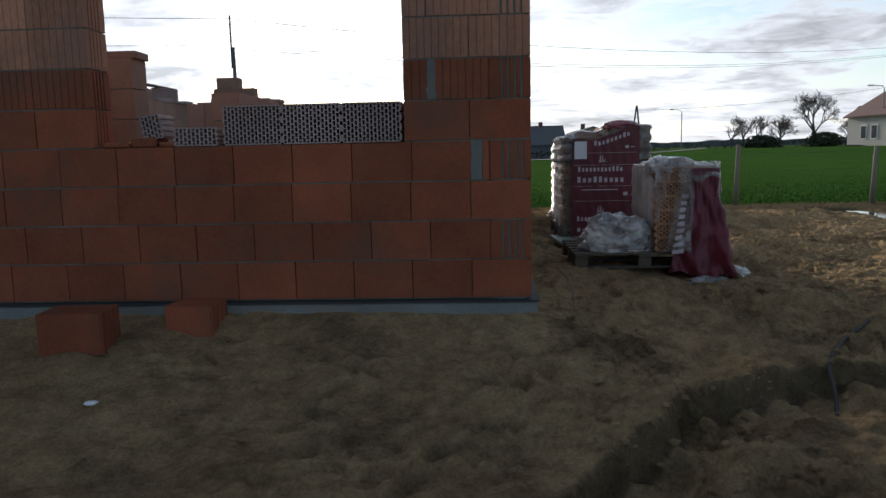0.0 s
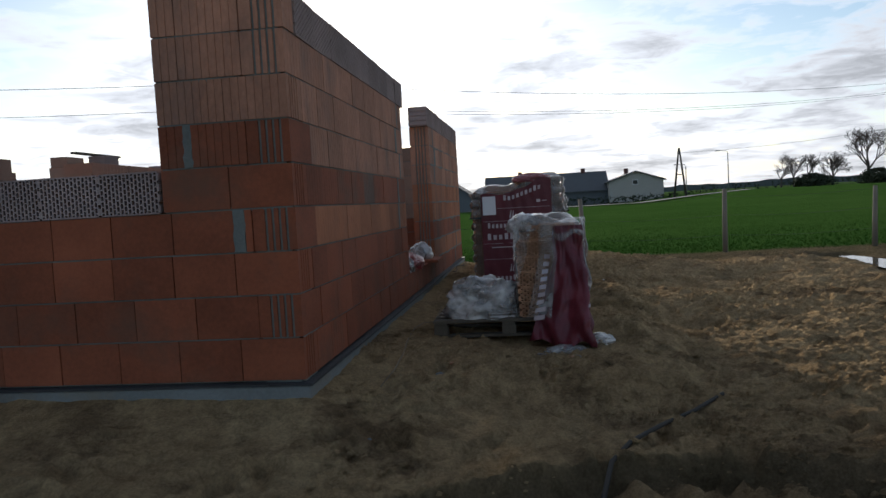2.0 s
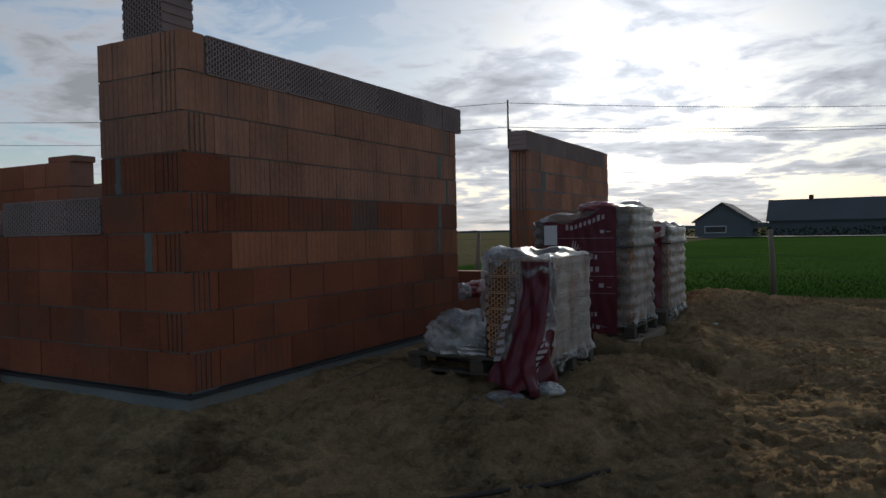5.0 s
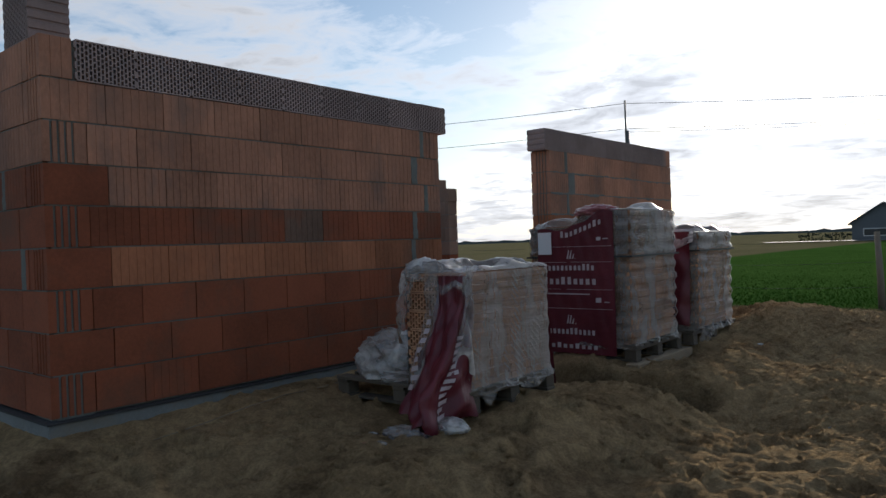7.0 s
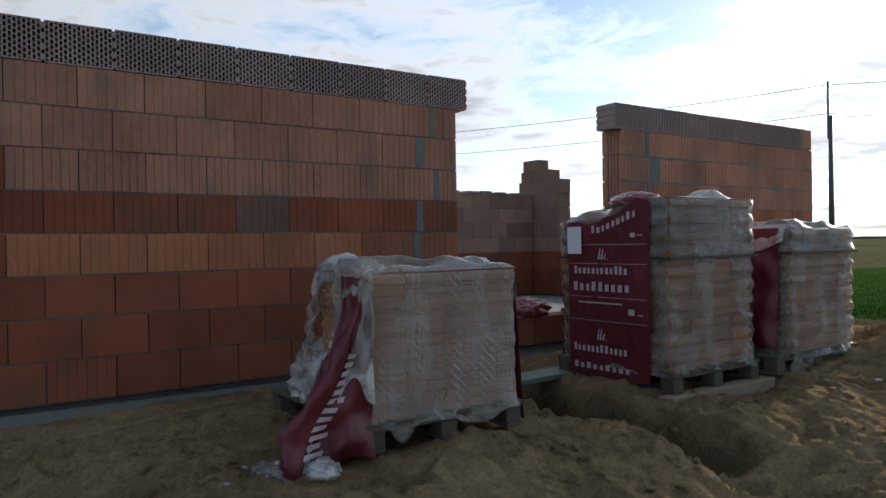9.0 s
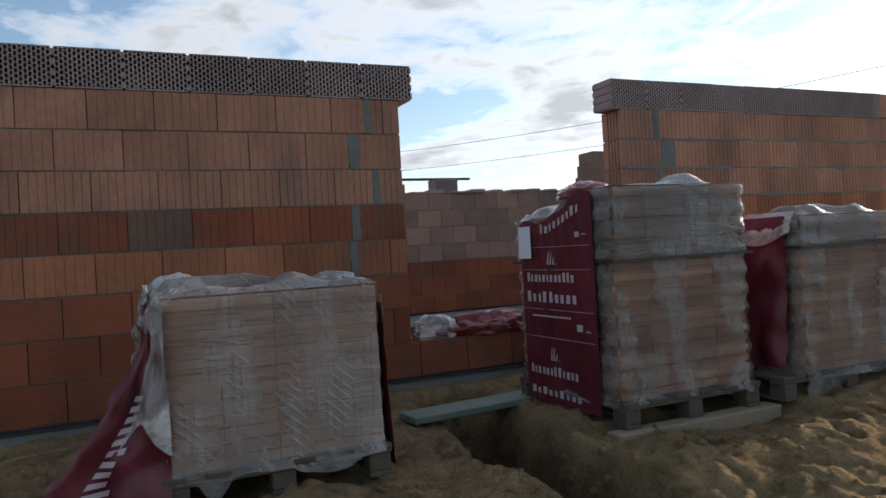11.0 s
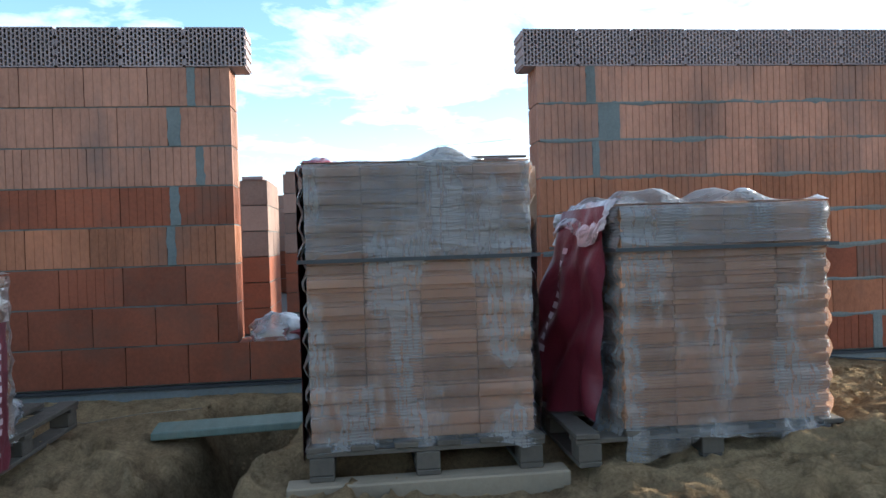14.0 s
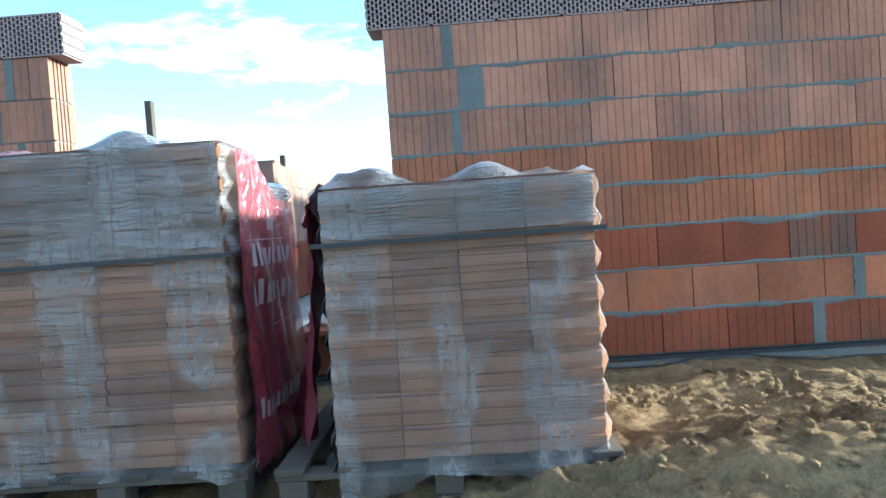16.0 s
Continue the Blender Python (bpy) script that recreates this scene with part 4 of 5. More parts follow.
for i in range(9):
    y = 9.95 + i * 0.33
    loose_on(-4.73 + shard_rng.uniform(-0.03, 0.03), y, top7 - 0.004, 0.26, shard_rng.uniform(0.18, 0.30), shard_rng.uniform(0.025, 0.06), "flat dark clay offcut on the wall top", M_GREY, shard_rng.uniform(-8, 8), "clay_offcut")
for i in range(4):
    loose_on(-3.0 + i * 0.23, 7.63, 6 * COURSE - 0.004, 0.2, 0.2, 0.02 + 0.015 * (i % 2), "flat dark clay offcut on the wall top", M_GREY, shard_rng.uniform(-8, 8), "clay_offcut")
prop = tagged(put("hollow_block", hollow_mesh(UNIT, 0.2, 0.238, 15, 6, M_GREY), None, pose(-4.49, 10.35, top7 + 0.0, 0, 0, 90)), "hollow clay block on the inner wall top", "clay block")
tagged(part("roof_batten", box_bm(-4.70, 9.9, top7 + 0.205, -4.62, 11.0, top7 + 0.235, 0.004), M_WOOD), "short dark batten resting on blocks", "batten")


tagged(part("short_post", box_bm(-5.24, 7.90, top7 - 0.02, -5.17, 7.97, top7 + 0.19, 0.004), M_WOOD), "short dark stake on the inner wall top", "stake")
tagged(part("prop_post", box_bm(-5.46, 6.06, -0.02, -5.34, 6.15, 2.8, 0.006), M_WOOD), "dark timber prop standing by the inner wall", "timber post")


# ---- pallets of blocks ----
def pallet(x0, x1, y0, y1, zb, label, h=0.14):
    """Deck boards run along x, on cross boards, nine feet and three runners."""
    p = empty("pallet", ((x0 + x1) / 2, (y0 + y1) / 2, zb))
    cx, cy = (x0 + x1) / 2, (y0 + y1) / 2
    hx, hy = (x1 - x0) / 2, (y1 - y0) / 2
    for i in range(6):
        y = -hy + 0.05 + (2 * hy - 0.10) * i / 5
        part("deck_board", box_bm(-hx, y - 0.05, h - 0.022, hx, y + 0.05, h, 0.003), M_WOOD, p)
    for i in range(3):
        x = -hx + 0.06 + (2 * hx - 0.12) * i / 2
        part("cross_board", box_bm(x - 0.05, -hy, h - 0.044, x + 0.05, hy, h - 0.0225, 0.003), M_WOOD, p)
        for j in range(3):
            y = -hy + 0.06 + (2 * hy - 0.12) * j / 2
            part("foot", box_bm(x - 0.055, y - 0.05, 0.0225, x + 0.055, y + 0.05, h - 0.0445, 0.004), M_WOOD, p)
    for j in range(3):
        y = -hy + 0.06 + (2 * hy - 0.12) * j / 2
        part("runner", box_bm(-hx, y - 0.05, 0.0, hx, y + 0.05, 0.022, 0.003), M_WOOD, p)
    return tagged(p, label, "pallet", group="pallets")


def block_stack(x0, y0, z0, cols_x, cols_y, layers, label, lx=0.488, h=0.1155, dy=0.236, short=0):
    """Blocks laid flat: cells along y, toothed ends along x."""
    s = empty("block_stack", (x0, y0, z0))
    front = hollow_mesh(lx - 0.003, h - 0.002, dy - 0.003, 18, 3, M_STACK, teeth=2)
    plain = hollow_mesh(lx - 0.003, h - 0.002, dy - 0.003, 18, 3, M_STACK, teeth=2, holes=False)
    rng = random.Random(int(y0 * 10))
    for k in range(layers):
        for i in range(1 if k >= layers - short else 0, cols_x):
            for j in range(cols_y):
                put("clay_block", front if j == 0 else plain, s, Matrix.Translation((i * lx + rng.uniform(-0.004, 0.006), j * dy, k * h)))
    return tagged(s, label, "block stack", group="stacks of clay blocks on pallets")


def film_shell(name, x0, x1, y0, y1, z0, z1, mat, parent, seed, res=0.035, top=0.05, sides="xXyY", flare=0.04, layer=0.1155, cling_by=0.0085, lift=0.016, capped=True, dip=0.0):
    """Film drawn round a stack: it clings to the layers, puckers and sags on top, and frays at the hem."""
    rng = np.random.RandomState(seed)
    verts, faces = [], []

    def sheet(fn, nu, nv):
        base = len(verts)
        for i in range(nu + 1):
            for j in range(nv + 1):
                verts.append(fn(i / nu, j / nv))
        for i in range(nu):
            for j in range(nv):
                a = base + i * (nv + 1) + j
                faces.append((a, a + nv + 1, a + nv + 2, a + 1))

    def n2(a, b, k, s):
        return float(lattice_noise(np.array([a * k]), np.array([b * k]), seed + s)[0])

    def top_at(x):
        return z1 - dip * (1 - float(sstep(x0 + 0.36, x0 + 0.66, np.float64(x))))

    corners = {"Y": ((x1, y1), (x0, y1)), "y": ((x0, y0), (x1, y0)), "X": ((x1, y0), (x1, y1)), "x": ((x0, y1), (x0, y0))}
    for sd in sides:
        (ax, ay), (bx, by) = corners[sd]
        nxn, nyn = (by - ay), (ax - bx)
        ln = math.hypot(nxn, nyn)
        nxn, nyn = nxn / ln, nyn / ln

        def fn(u, v, ax=ax, ay=ay, bx=bx, by=by, nxn=nxn, nyn=nyn, ln=ln, s=ord(sd)):
            hem = (0.03 * n2(u * ln, 3.1, 15, s) - 0.30 * max(0.0, n2(u * ln, 5.3, 5.5, s) - 0.14)) * (1 - v) ** 5
            z = z0 + (top_at(ax + (bx - ax) * u) - z0) * v + hem
            cling = cling_by * math.cos(2 * math.pi * (z - z0) / (layer / 1)) * (0.5 + 1.0 * abs(math.cos(math.pi * u)) ** 3)
            puck = 0.010 * n2(u * ln * 2, z * 6, 2.2, s + 1) + 0.008 * n2(u * ln + z * 0.8, z * 5 - u, 9, s + 2)
            out = lift + cling + puck + flare * max(0, 0.12 - v) / 0.12 * (0.4 + n2(u * ln, 1, 9, s + 3))
            ed = min(u, 1 - u) * ln
            out -= 0.012 * math.exp(-ed / 0.02)
            return (ax + (bx - ax) * u + nxn * out, ay + (by - ay) * u + nyn * out, z)

        sheet(fn, max(6, int(ln / res)), max(6, int((z1 - z0) / res * 1.3)))

    def cap(u, v):
        e = min(u, 1 - u, v, 1 - v)
        lump = max(0.0, n2(u * 3, v * 3, 1.6, 40) + 0.18) * top * 2.6 * min(1, e / 0.06)
        fold = 0.012 * n2(u * 9, v * 9, 2.0, 41) * min(1, e / 0.05)
        o = 0.01
        return (x0 - o + (x1 - x0 + 2 * o) * u, y0 - o + (y1 - y0 + 2 * o) * v, top_at(x0 + (x1 - x0) * u) + 0.008 + lump + fold)

    if capped:
        sheet(cap, 30, 30)
    return link_mesh(name, verts, faces, mat, parent, "milky clear stretch film with creases", smooth=True)


def strap(x0, x1, y0, y1, z, parent, tilt=0.0):
    o = 0.034
    pts = [(x0 - o, y0 - o), (x1 + o, y0 - o), (x1 + o, y1 + o), (x0 - o, y1 + o)]
    verts, faces = [], []
    for k, (x, y) in enumerate(pts):
        zz = z + tilt * (y - y0)
        verts += [(x, y, zz - 0.008), (x, y, zz + 0.008)]
    for k in range(4):
        a, b = 2 * k, 2 * ((k + 1) % 4)
        faces.append((a, b, b + 1, a + 1))
    ob = link_mesh("strap", verts, faces, M_STRAP, parent, "black plastic strap")
    md = ob.modifiers.new("thickness", "SOLIDIFY")
    md.thickness = 0.003
    return ob


def under(ob, parent):
    ob.parent = parent
    ob.matrix_parent_inverse = Matrix.Translation(parent.location).inverted()
    return ob


def crumple(name, center, size, mat, label, seed, parent=None, sub=4, sharp=0.35, category="plastic bag", host=None):
    """A heap of crumpled film: a ball pushed into ridges and flattened on its support."""
    bm = bmesh.new()
    bmesh.ops.create_icosphere(bm, subdivisions=sub, radius=1.0)
    off = Vector((seed * 3.1, seed * 1.7, seed * 2.3))
    for v in bm.verts:
        p = v.co.copy()
        r = 0.82 + sharp * (1 - 2 * abs(noise.noise(p * 1.6 + off))) * 0.6 + 0.14 * noise.noise(p * 3.3 - off) + 0.09 * (1 - 2.4 * abs(noise.noise(p * 5.3 + off))) + 0.05 * (1 - 2.4 * abs(noise.noise(p * 11.0 - off)))
        q = p * r
        q.z = max(q.z, -0.42 + 0.05 * noise.noise(p * 5 + off))
        v.co = Vector((q.x * size[0], q.y * size[1], (q.z + 0.42) * size[2]))
    ob = part(name, bm, mat, parent, smooth=True)
    ob.location = center
    if host is not None:
        ob["label"] = label
        return under(ob, host)
    return tagged(ob, label, category)


def sheet_part(name, fn, nu, nv, mat, parent, label="", thick=0.0):
    verts = [fn(i / nu, j / nv) for i in range(nu + 1) for j in range(nv + 1)]
    faces = [(i * (nv + 1) + j, (i + 1) * (nv + 1) + j, (i + 1) * (nv + 1) + j + 1, i * (nv + 1) + j + 1) for i in range(nu) for j in range(nv)]
    ob = link_mesh(name, verts, faces, mat, parent, label, smooth=True)
    if thick:
        md = ob.modifiers.new("thickness", "SOLIDIFY")
        md.thickness = thick
    return ob


def print_marks(fn, marks, parent, lift=0.005):
    """White marks printed on a sheet: fn(s, t, lift) gives the sheet's surface point, marks are rows of (name, quads in s,t); each quad follows the sheet."""
    for name, polys in marks:
        for (s0, t0), (s1, t1), (s2, t2), (s3, t3) in polys:
            n, verts = 4, []
            for i in range(n + 1):
                w = i / n
                verts.append(fn(s0 + (s1 - s0) * w, t0 + (t1 - t0) * w, lift))
                verts.append(fn(s3 + (s2 - s3) * w, t3 + (t2 - t3) * w, lift))
            link_mesh(name, verts, [(2 * i, 2 * i + 2, 2 * i + 3, 2 * i + 1) for i in range(n)], M_PRINT, parent)


def word(s, t, length, height, n, seed):
    """A word as a row of plain upright shapes, one for each letter."""
    rng = random.Random(seed)
    out, p = [], length / n
    for i in range(n):
        tall = i == 0 or rng.random() < 0.12
        h = height * (1.0 if tall else 0.76)
        a, b = s + i * p + p * 0.13, s + (i + 1) * p - p * 0.29
        out.append([(a, t), (b, t), (b, t + h), (a, t + h)])
    return out


def flame(s, t, size):
    return [[(s + k * size * 0.30, t), (s + (k + 0.72) * size * 0.30, t), (s + (k + 0.72) * size * 0.30 + 0.01, t + size * (0.5 + 0.5 * math.sin(1.2 + k * 0.9))), (s + k * size * 0.30 + 0.02, t + size * (0.42 + 0.5 * math.sin(1.2 + k * 0.9)))] for k in range(4)]


def rect(s, t, w, h):
    return [[(s, t), (s + w, t), (s + w, t + h), (s, t + h)]]


# pallet B: the tall, fully wrapped stack
BX0, BX1, BY0, BY1, BZ0, BZ1 = 0.94, 1.925, 8.49, 9.435, 0.015, 1.17
pallet(BX0 - 0.06, BX1 + 0.04, BY0 - 0.02, BY1 + 0.03, BZ0 - 0.142, "grey weathered wooden pallet under the tall block stack")
stackB = block_stack(BX0, BY0, BZ0, 2, 4, 10, "tall stack of tan clay blocks wrapped in film", short=1)
wrapB = empty("film_wrap", ((BX0 + BX1) / 2, (BY0 + BY1) / 2, BZ0))
tagged(wrapB, "clear milky film round a tall block stack, strapped", "film wrap", group="film wraps")


under(film_shell("film", BX0, BX1, BY0, BY1, BZ0 - 0.03, BZ1, M_FILM, None, 3, sides="XYxy", top=0.05, dip=0.13), wrapB)
under(film_shell("film_collar", BX0, BX1, BY0, BY1, 0.80, BZ1, M_FILMTOP, None, 41, sides="XYxy", flare=0.0, lift=0.023, capped=False, dip=0.13), wrapB)
under(strap(BX0, BX1, BY0, BY1, 0.772, None, 0.0), wrapB)


def foil_B(s, t, lift=0.0):
    # s along x from the west edge, t up; the top edge slopes up towards the east
    x = BX0 + 0.10 + s
    fold = 0.008 * math.sin(s * 31 + t * 6) + 0.010 * noise.noise(Vector((s * 6, t * 5, 1.0)))
    return (x, BY0 - 0.040 - lift - abs(fold) * 0.6, BZ0 + t)


foilB = tagged(empty("printed_foil", (BX0 + 0.5, BY0 - 0.02, BZ0)), "dark red printed foil on the stack's end", "printed foil", group="printed foils")
under(sheet_part("sheet", lambda u, v: foil_B(u * 0.76, -0.10 * (1 - v) + v * (1.01 + 0.15 * min(1.0, max(0.0, (u - 0.42) / 0.45)) + 0.012 * math.sin(u * 17))), 40, 50, M_FOIL, None), foilB)
marksB = [("printed_tongue", flame(0.30, 0.745, 0.085)), ("printed_bar", word(0.06, 0.64, 0.52, 0.056, 12, 1)), ("printed_bar", word(0.05, 0.515, 0.55, 0.066, 9, 2)),
          ("rule", rect(0.01, 0.712, 0.73, 0.003)), ("rule", rect(0.01, 0.47, 0.73, 0.003)), ("rule", rect(0.01, 0.30, 0.73, 0.003)), ("small_print", rect(0.10, 0.425, 0.42, 0.010)),
          ("rule", rect(0.01, 0.85, 0.73, 0.003)), ("printed_tongue", flame(0.28, 0.165, 0.085)), ("printed_bar", word(0.05, 0.07, 0.52, 0.056, 12, 3)), ("printed_bar", word(0.05, -0.055, 0.55, 0.045, 9, 4)),
          ("printed_bar", [[(a, t + 0.33 * max(0.0, a - 0.32)), (b, u + 0.33 * max(0.0, b - 0.32)), (c, v + 0.33 * max(0.0, c - 0.32)), (d, w + 0.33 * max(0.0, d - 0.32))] for (a, t), (b, u), (c, v), (d, w) in word(0.24, 0.935, 0.42, 0.055, 9, 5)]), ("printed_mark", rect(0.60, 0.90, 0.04, 0.03) + rect(0.66, 0.91, 0.05, 0.008)), ("printed_mark", rect(0.58, 0.36, 0.05, 0.04) + rect(0.66, 0.36, 0.05, 0.008))]
before = set(bpy.data.objects)
print_marks(foil_B, marksB, None)
for ob in set(bpy.data.objects) - before:
    under(ob, foilB)
under(part("delivery_note", box_bm(BX0 + 0.12, BY0 - 0.072, 0.80, BX0 + 0.26, BY0 - 0.070, 1.0), M_PAPER, None, "white paper delivery note"), foilB)
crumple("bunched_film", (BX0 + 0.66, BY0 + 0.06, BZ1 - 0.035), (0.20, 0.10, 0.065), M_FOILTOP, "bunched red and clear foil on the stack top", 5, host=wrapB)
crumple("bunched_film", (BX0 + 0.10, BY0 + 0.05, BZ1 - 0.18), (0.10, 0.08, 0.06), M_BAG, "white film bunched at the stack corner", 8, host=wrapB)
crumple("bunched_film", (BX1 - 0.16, BY1 - 0.36, BZ1 - 0.01), (0.16, 0.20, 0.035), M_BAG, "white film bunched on the stack top", 6, host=wrapB)
# missing blocks at the stack's west corner leave a loose one
tagged(part("timber_beam", box_bm(BX1 - 0.02, BY0 - 0.10, BZ0 - 0.27, BX1 + 0.10, BY1 + 0.12, BZ0 - 0.143, 0.006), M_TIMBER), "sawn timber beam bedded in sand under the pallet", "timber beam")

foilN = tagged(empty("printed_foil", (BX0 + 0.5, BY1 + 0.03, BZ0)), "thin red printed foil on the stack's sunny side", "printed foil", group="printed foils")


def foil_N(s, t, lift=0.0):
    fold = 0.012 * math.sin(s * 19 + t * 5) + 0.02 * noise.noise(Vector((s * 5, t * 4, 7.0)))
    return (BX1 - 0.06 - s, BY1 + 0.036 + lift + abs(fold) + 0.05 * max(0.0, 0.5 - t) * s, BZ0 + t)


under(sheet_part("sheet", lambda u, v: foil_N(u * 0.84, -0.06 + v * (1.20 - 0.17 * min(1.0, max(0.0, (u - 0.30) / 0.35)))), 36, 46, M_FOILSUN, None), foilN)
before = set(bpy.data.objects)
print_marks(foil_N, [("printed_bar", word(0.08, 0.70, 0.6, 0.09, 12, 31)), ("printed_bar", word(0.08, 0.55, 0.62, 0.10, 9, 32)), ("printed_tongue", flame(0.32, 0.84, 0.09)), ("printed_bar", word(0.08, 0.12, 0.6, 0.08, 12, 33)), ("rule", rect(0.03, 0.45, 0.74, 0.004)), ("rule", rect(0.03, 0.80, 0.74, 0.004))], None)
for ob in set(bpy.data.objects) - before:
    under(ob, foilN)

# pallet C: the lower wrapped stack
CX0, CX1, CY0, CY1, CZ0, CZ1 = 1.03, 2.01, 9.80, 10.73, 0.02, 0.965
pallet(CX0 - 0.05, CX1 + 0.02, CY0 - 0.22, CY1 + 0.05, CZ0 - 0.142, "grey weathered wooden pallet under the lower block stack")
block_stack(CX0, CY0, CZ0, 2, 4, 8, "lower stack of tan clay blocks wrapped in film", dy=0.233, h=0.118)
wrapC = tagged(empty("film_wrap", ((CX0 + CX1) / 2, (CY0 + CY1) / 2, CZ0)), "clear milky film round a lower block stack, torn hem", "film wrap", group="film wraps")
under(film_shell("film", CX0, CX1, CY0, CY1, CZ0 - 0.045, CZ1, M_FILM, None, 7, sides="XYxy", top=0.05, flare=0.07, layer=0.118), wrapC)
under(film_shell("film_collar", CX0, CX1, CY0, CY1, 0.80, CZ1, M_FILMTOP, None, 43, sides="XYxy", flare=0.0, lift=0.023, layer=0.118, capped=False), wrapC)
under(strap(CX0, CX1, CY0, CY1, 0.78, None, 0.0), wrapC)
foilC = tagged(empty("printed_foil", (CX0 + 0.5, CY0 - 0.1, CZ0)), "dark red printed foil hanging loose from the stack", "printed foil", group="printed foils")


def foil_C(s, t, lift=0.0):
    # hangs from the top edge and swings out from the stack's end
    drop = max(0.0, 1 - t)
    out = 0.045 + 0.24 * drop ** 1.15 * (1 - s) + 0.05 * drop
    x = CX0 + 0.30 + 0.62 * s - 0.17 * drop * (1 - s)
    fold = 0.012 * math.sin(s * 14 + t * 6 + 2 * math.sin(t * 8)) * (0.3 + drop) + 0.05 * (0.25 + drop) * noise.noise(Vector((s * 6, t * 5, 9.0)))
    return (x, CY0 - out - fold - lift, CZ0 + 0.02 + t * 0.93 + 0.02 * math.sin(s * 9) * (1 - t))


under(sheet_part("sheet", lambda u, v: foil_C(u, v), 30, 36, M_FOIL, None), foilC)
before = set(bpy.data.objects)
print_marks(lambda s, t, lift: foil_C(0.25 + t, 0.15 + s, lift), [("printed_bar", word(0.10, 0.0, 0.5, 0.10, 9, 11)), ("printed_mark", rect(0.62, 0.02, 0.03, 0.07))], None)
for ob in set(bpy.data.objects) - before:
    under(ob, foilC)
under(sheet_part("clear_hem", lambda u, v: tuple(Vector(foil_C(u * 1.06, 0.86 + 0.17 * v + 0.05 * math.sin(u * 7) * (1 - v), 0.006 + 0.03 * abs(noise.noise(Vector((u * 9, v * 4, 2.0)))))) + Vector((0, 0.05 * v * v, 0))), 30, 12, M_CLEAR, None, "clear film edge"), foilC)
tagged(part("timber_beam", box_bm(CX0 + 0.62, CY1 + 0.02, CZ0 - 0.15, CX1 + 0.02, CY1 + 0.13, CZ0 - 0.11, 0.004), M_TIMBER), "short sawn board lying by the pallet", "board")

# pallet A: half used, the rest of the stack at its outer side
AX0, AX1, AY0, AY1, AZ0, AZ1 = 1.46, 1.945, 6.21, 7.13, 0.03, 0.745
pallet(0.78, AX1 + 0.03, AY0 - 0.03, AY1 + 0.03, AZ0 - 0.142, "grey weathered wooden pallet, half emptied")
block_stack(AX0, AY0, AZ0, 1, 4, 6, "low remaining stack of tan clay blocks in film", lx=0.485, dy=0.23, h=0.119)
wrapA = tagged(empty("film_wrap", ((AX0 + AX1) / 2, (AY0 + AY1) / 2, AZ0)), "creased clear film round the low block stack", "film wrap", group="film wraps")
under(film_shell("film", AX0, AX1, AY0, AY1, AZ0 - 0.03, AZ1, M_FILMA, None, 12, sides="XYx", top=0.05, flare=0.05, layer=0.119, cling_by=0.004), wrapA)
foilA = tagged(empty("printed_foil", (1.8, AY0 - 0.1, 0)), "dark red printed foil torn open and trailing on sand", "printed foil", group="printed foils")


def foil_A(s, t, lift=0.0):
    """s 0..1 across the stack's end to a ridge that stands out over the sand, 1..1.7 from the ridge back to the corner."""
    drop = max(0.0, 1 - t)
    z = -0.13 + 0.90 * t
    low = max(0.0, drop - 0.3) / 0.7
    reach = float(np.interp(z, [-0.13, 0.06, 0.30, 0.55, 0.80], [0.46, 0.40, 0.22, 0.075, 0.045]))
    edge = Vector((1.67 - 0.14 * low, AY0 - 0.03 - 0.12 * low, z))
    ridge = Vector((1.955 + 0.02 * low, AY0 - reach, z))
    corner = Vector((1.985, AY0 + 0.01, z))
    p = edge.lerp(ridge, min(1.0, s)) if s <= 1 else ridge.lerp(corner, (s - 1) / 0.7)
    way = Vector((0, -1, 0)) if s <= 1 else Vector((1, -0.25, 0)).normalized()
    fold = 0.020 * math.sin(s * 12 + t * 7 + 2 * math.sin(t * 9)) * (0.2 + drop) + 0.06 * (0.2 + drop) * noise.noise(Vector((s * 5, t * 6, 3))) + 0.014 * noise.noise(Vector((s * 15, t * 8, 6)))
    p = p + way * (fold + lift)
    return (p.x, p.y, p.z + 0.03 * low * math.sin(s * 9))


under(sheet_part("sheet", lambda u, v: foil_A(0.26 * min(1.0, v * 1.5) + u * (1.7 - 0.26 * min(1.0, v * 1.5)), v * 0.96), 60, 44, M_FOIL, None), foilA)
before = set(bpy.data.objects)
print_marks(lambda s, t, lift: foil_A(0.02 + t, 0.10 + s, lift), [("printed_bar", word(0.06, 0.0, 0.58, 0.20, 9, 14))], None, 0.012)
print_marks(lambda s, t, lift: foil_A(1.12 + t + 0.28 * s, 0.06 + s, lift), [("printed_bar", word(0.02, 0.0, 0.50, 0.16, 12, 15)), ("printed_tongue", flame(-0.02, 0.02, 0.12))], None, 0.008)
for ob in set(bpy.data.objects) - before:
    under(ob, foilA)
under(sheet_part("clear_strip", lambda u, v: foil_A(-0.12 + 0.46 * u, 0.20 + 0.84 * v, 0.004), 14, 30, M_CLEAR, None, "clear film edge"), foilA)
under(sheet_part("clear_corner", lambda u, v: foil_A(1.30 + 0.42 * u, 0.36 + 0.66 * v + 0.08 * (1 - v) * math.sin(u * 5), 0.008), 14, 26, M_BAG, None, "white clear film over the stack's corner"), foilA)
under(sheet_part("clear_top", lambda u, v: tuple(Vector(foil_A(-0.05 + 1.72 * u, 0.86 + 0.15 * v + 0.03 * math.sin(u * 15) * (1 - v), 0.008)) + Vector((0, 0.09 * v * v, 0.012 * v))), 40, 10, M_CLEAR, None, "clear film drawn over the top edge"), foilA)


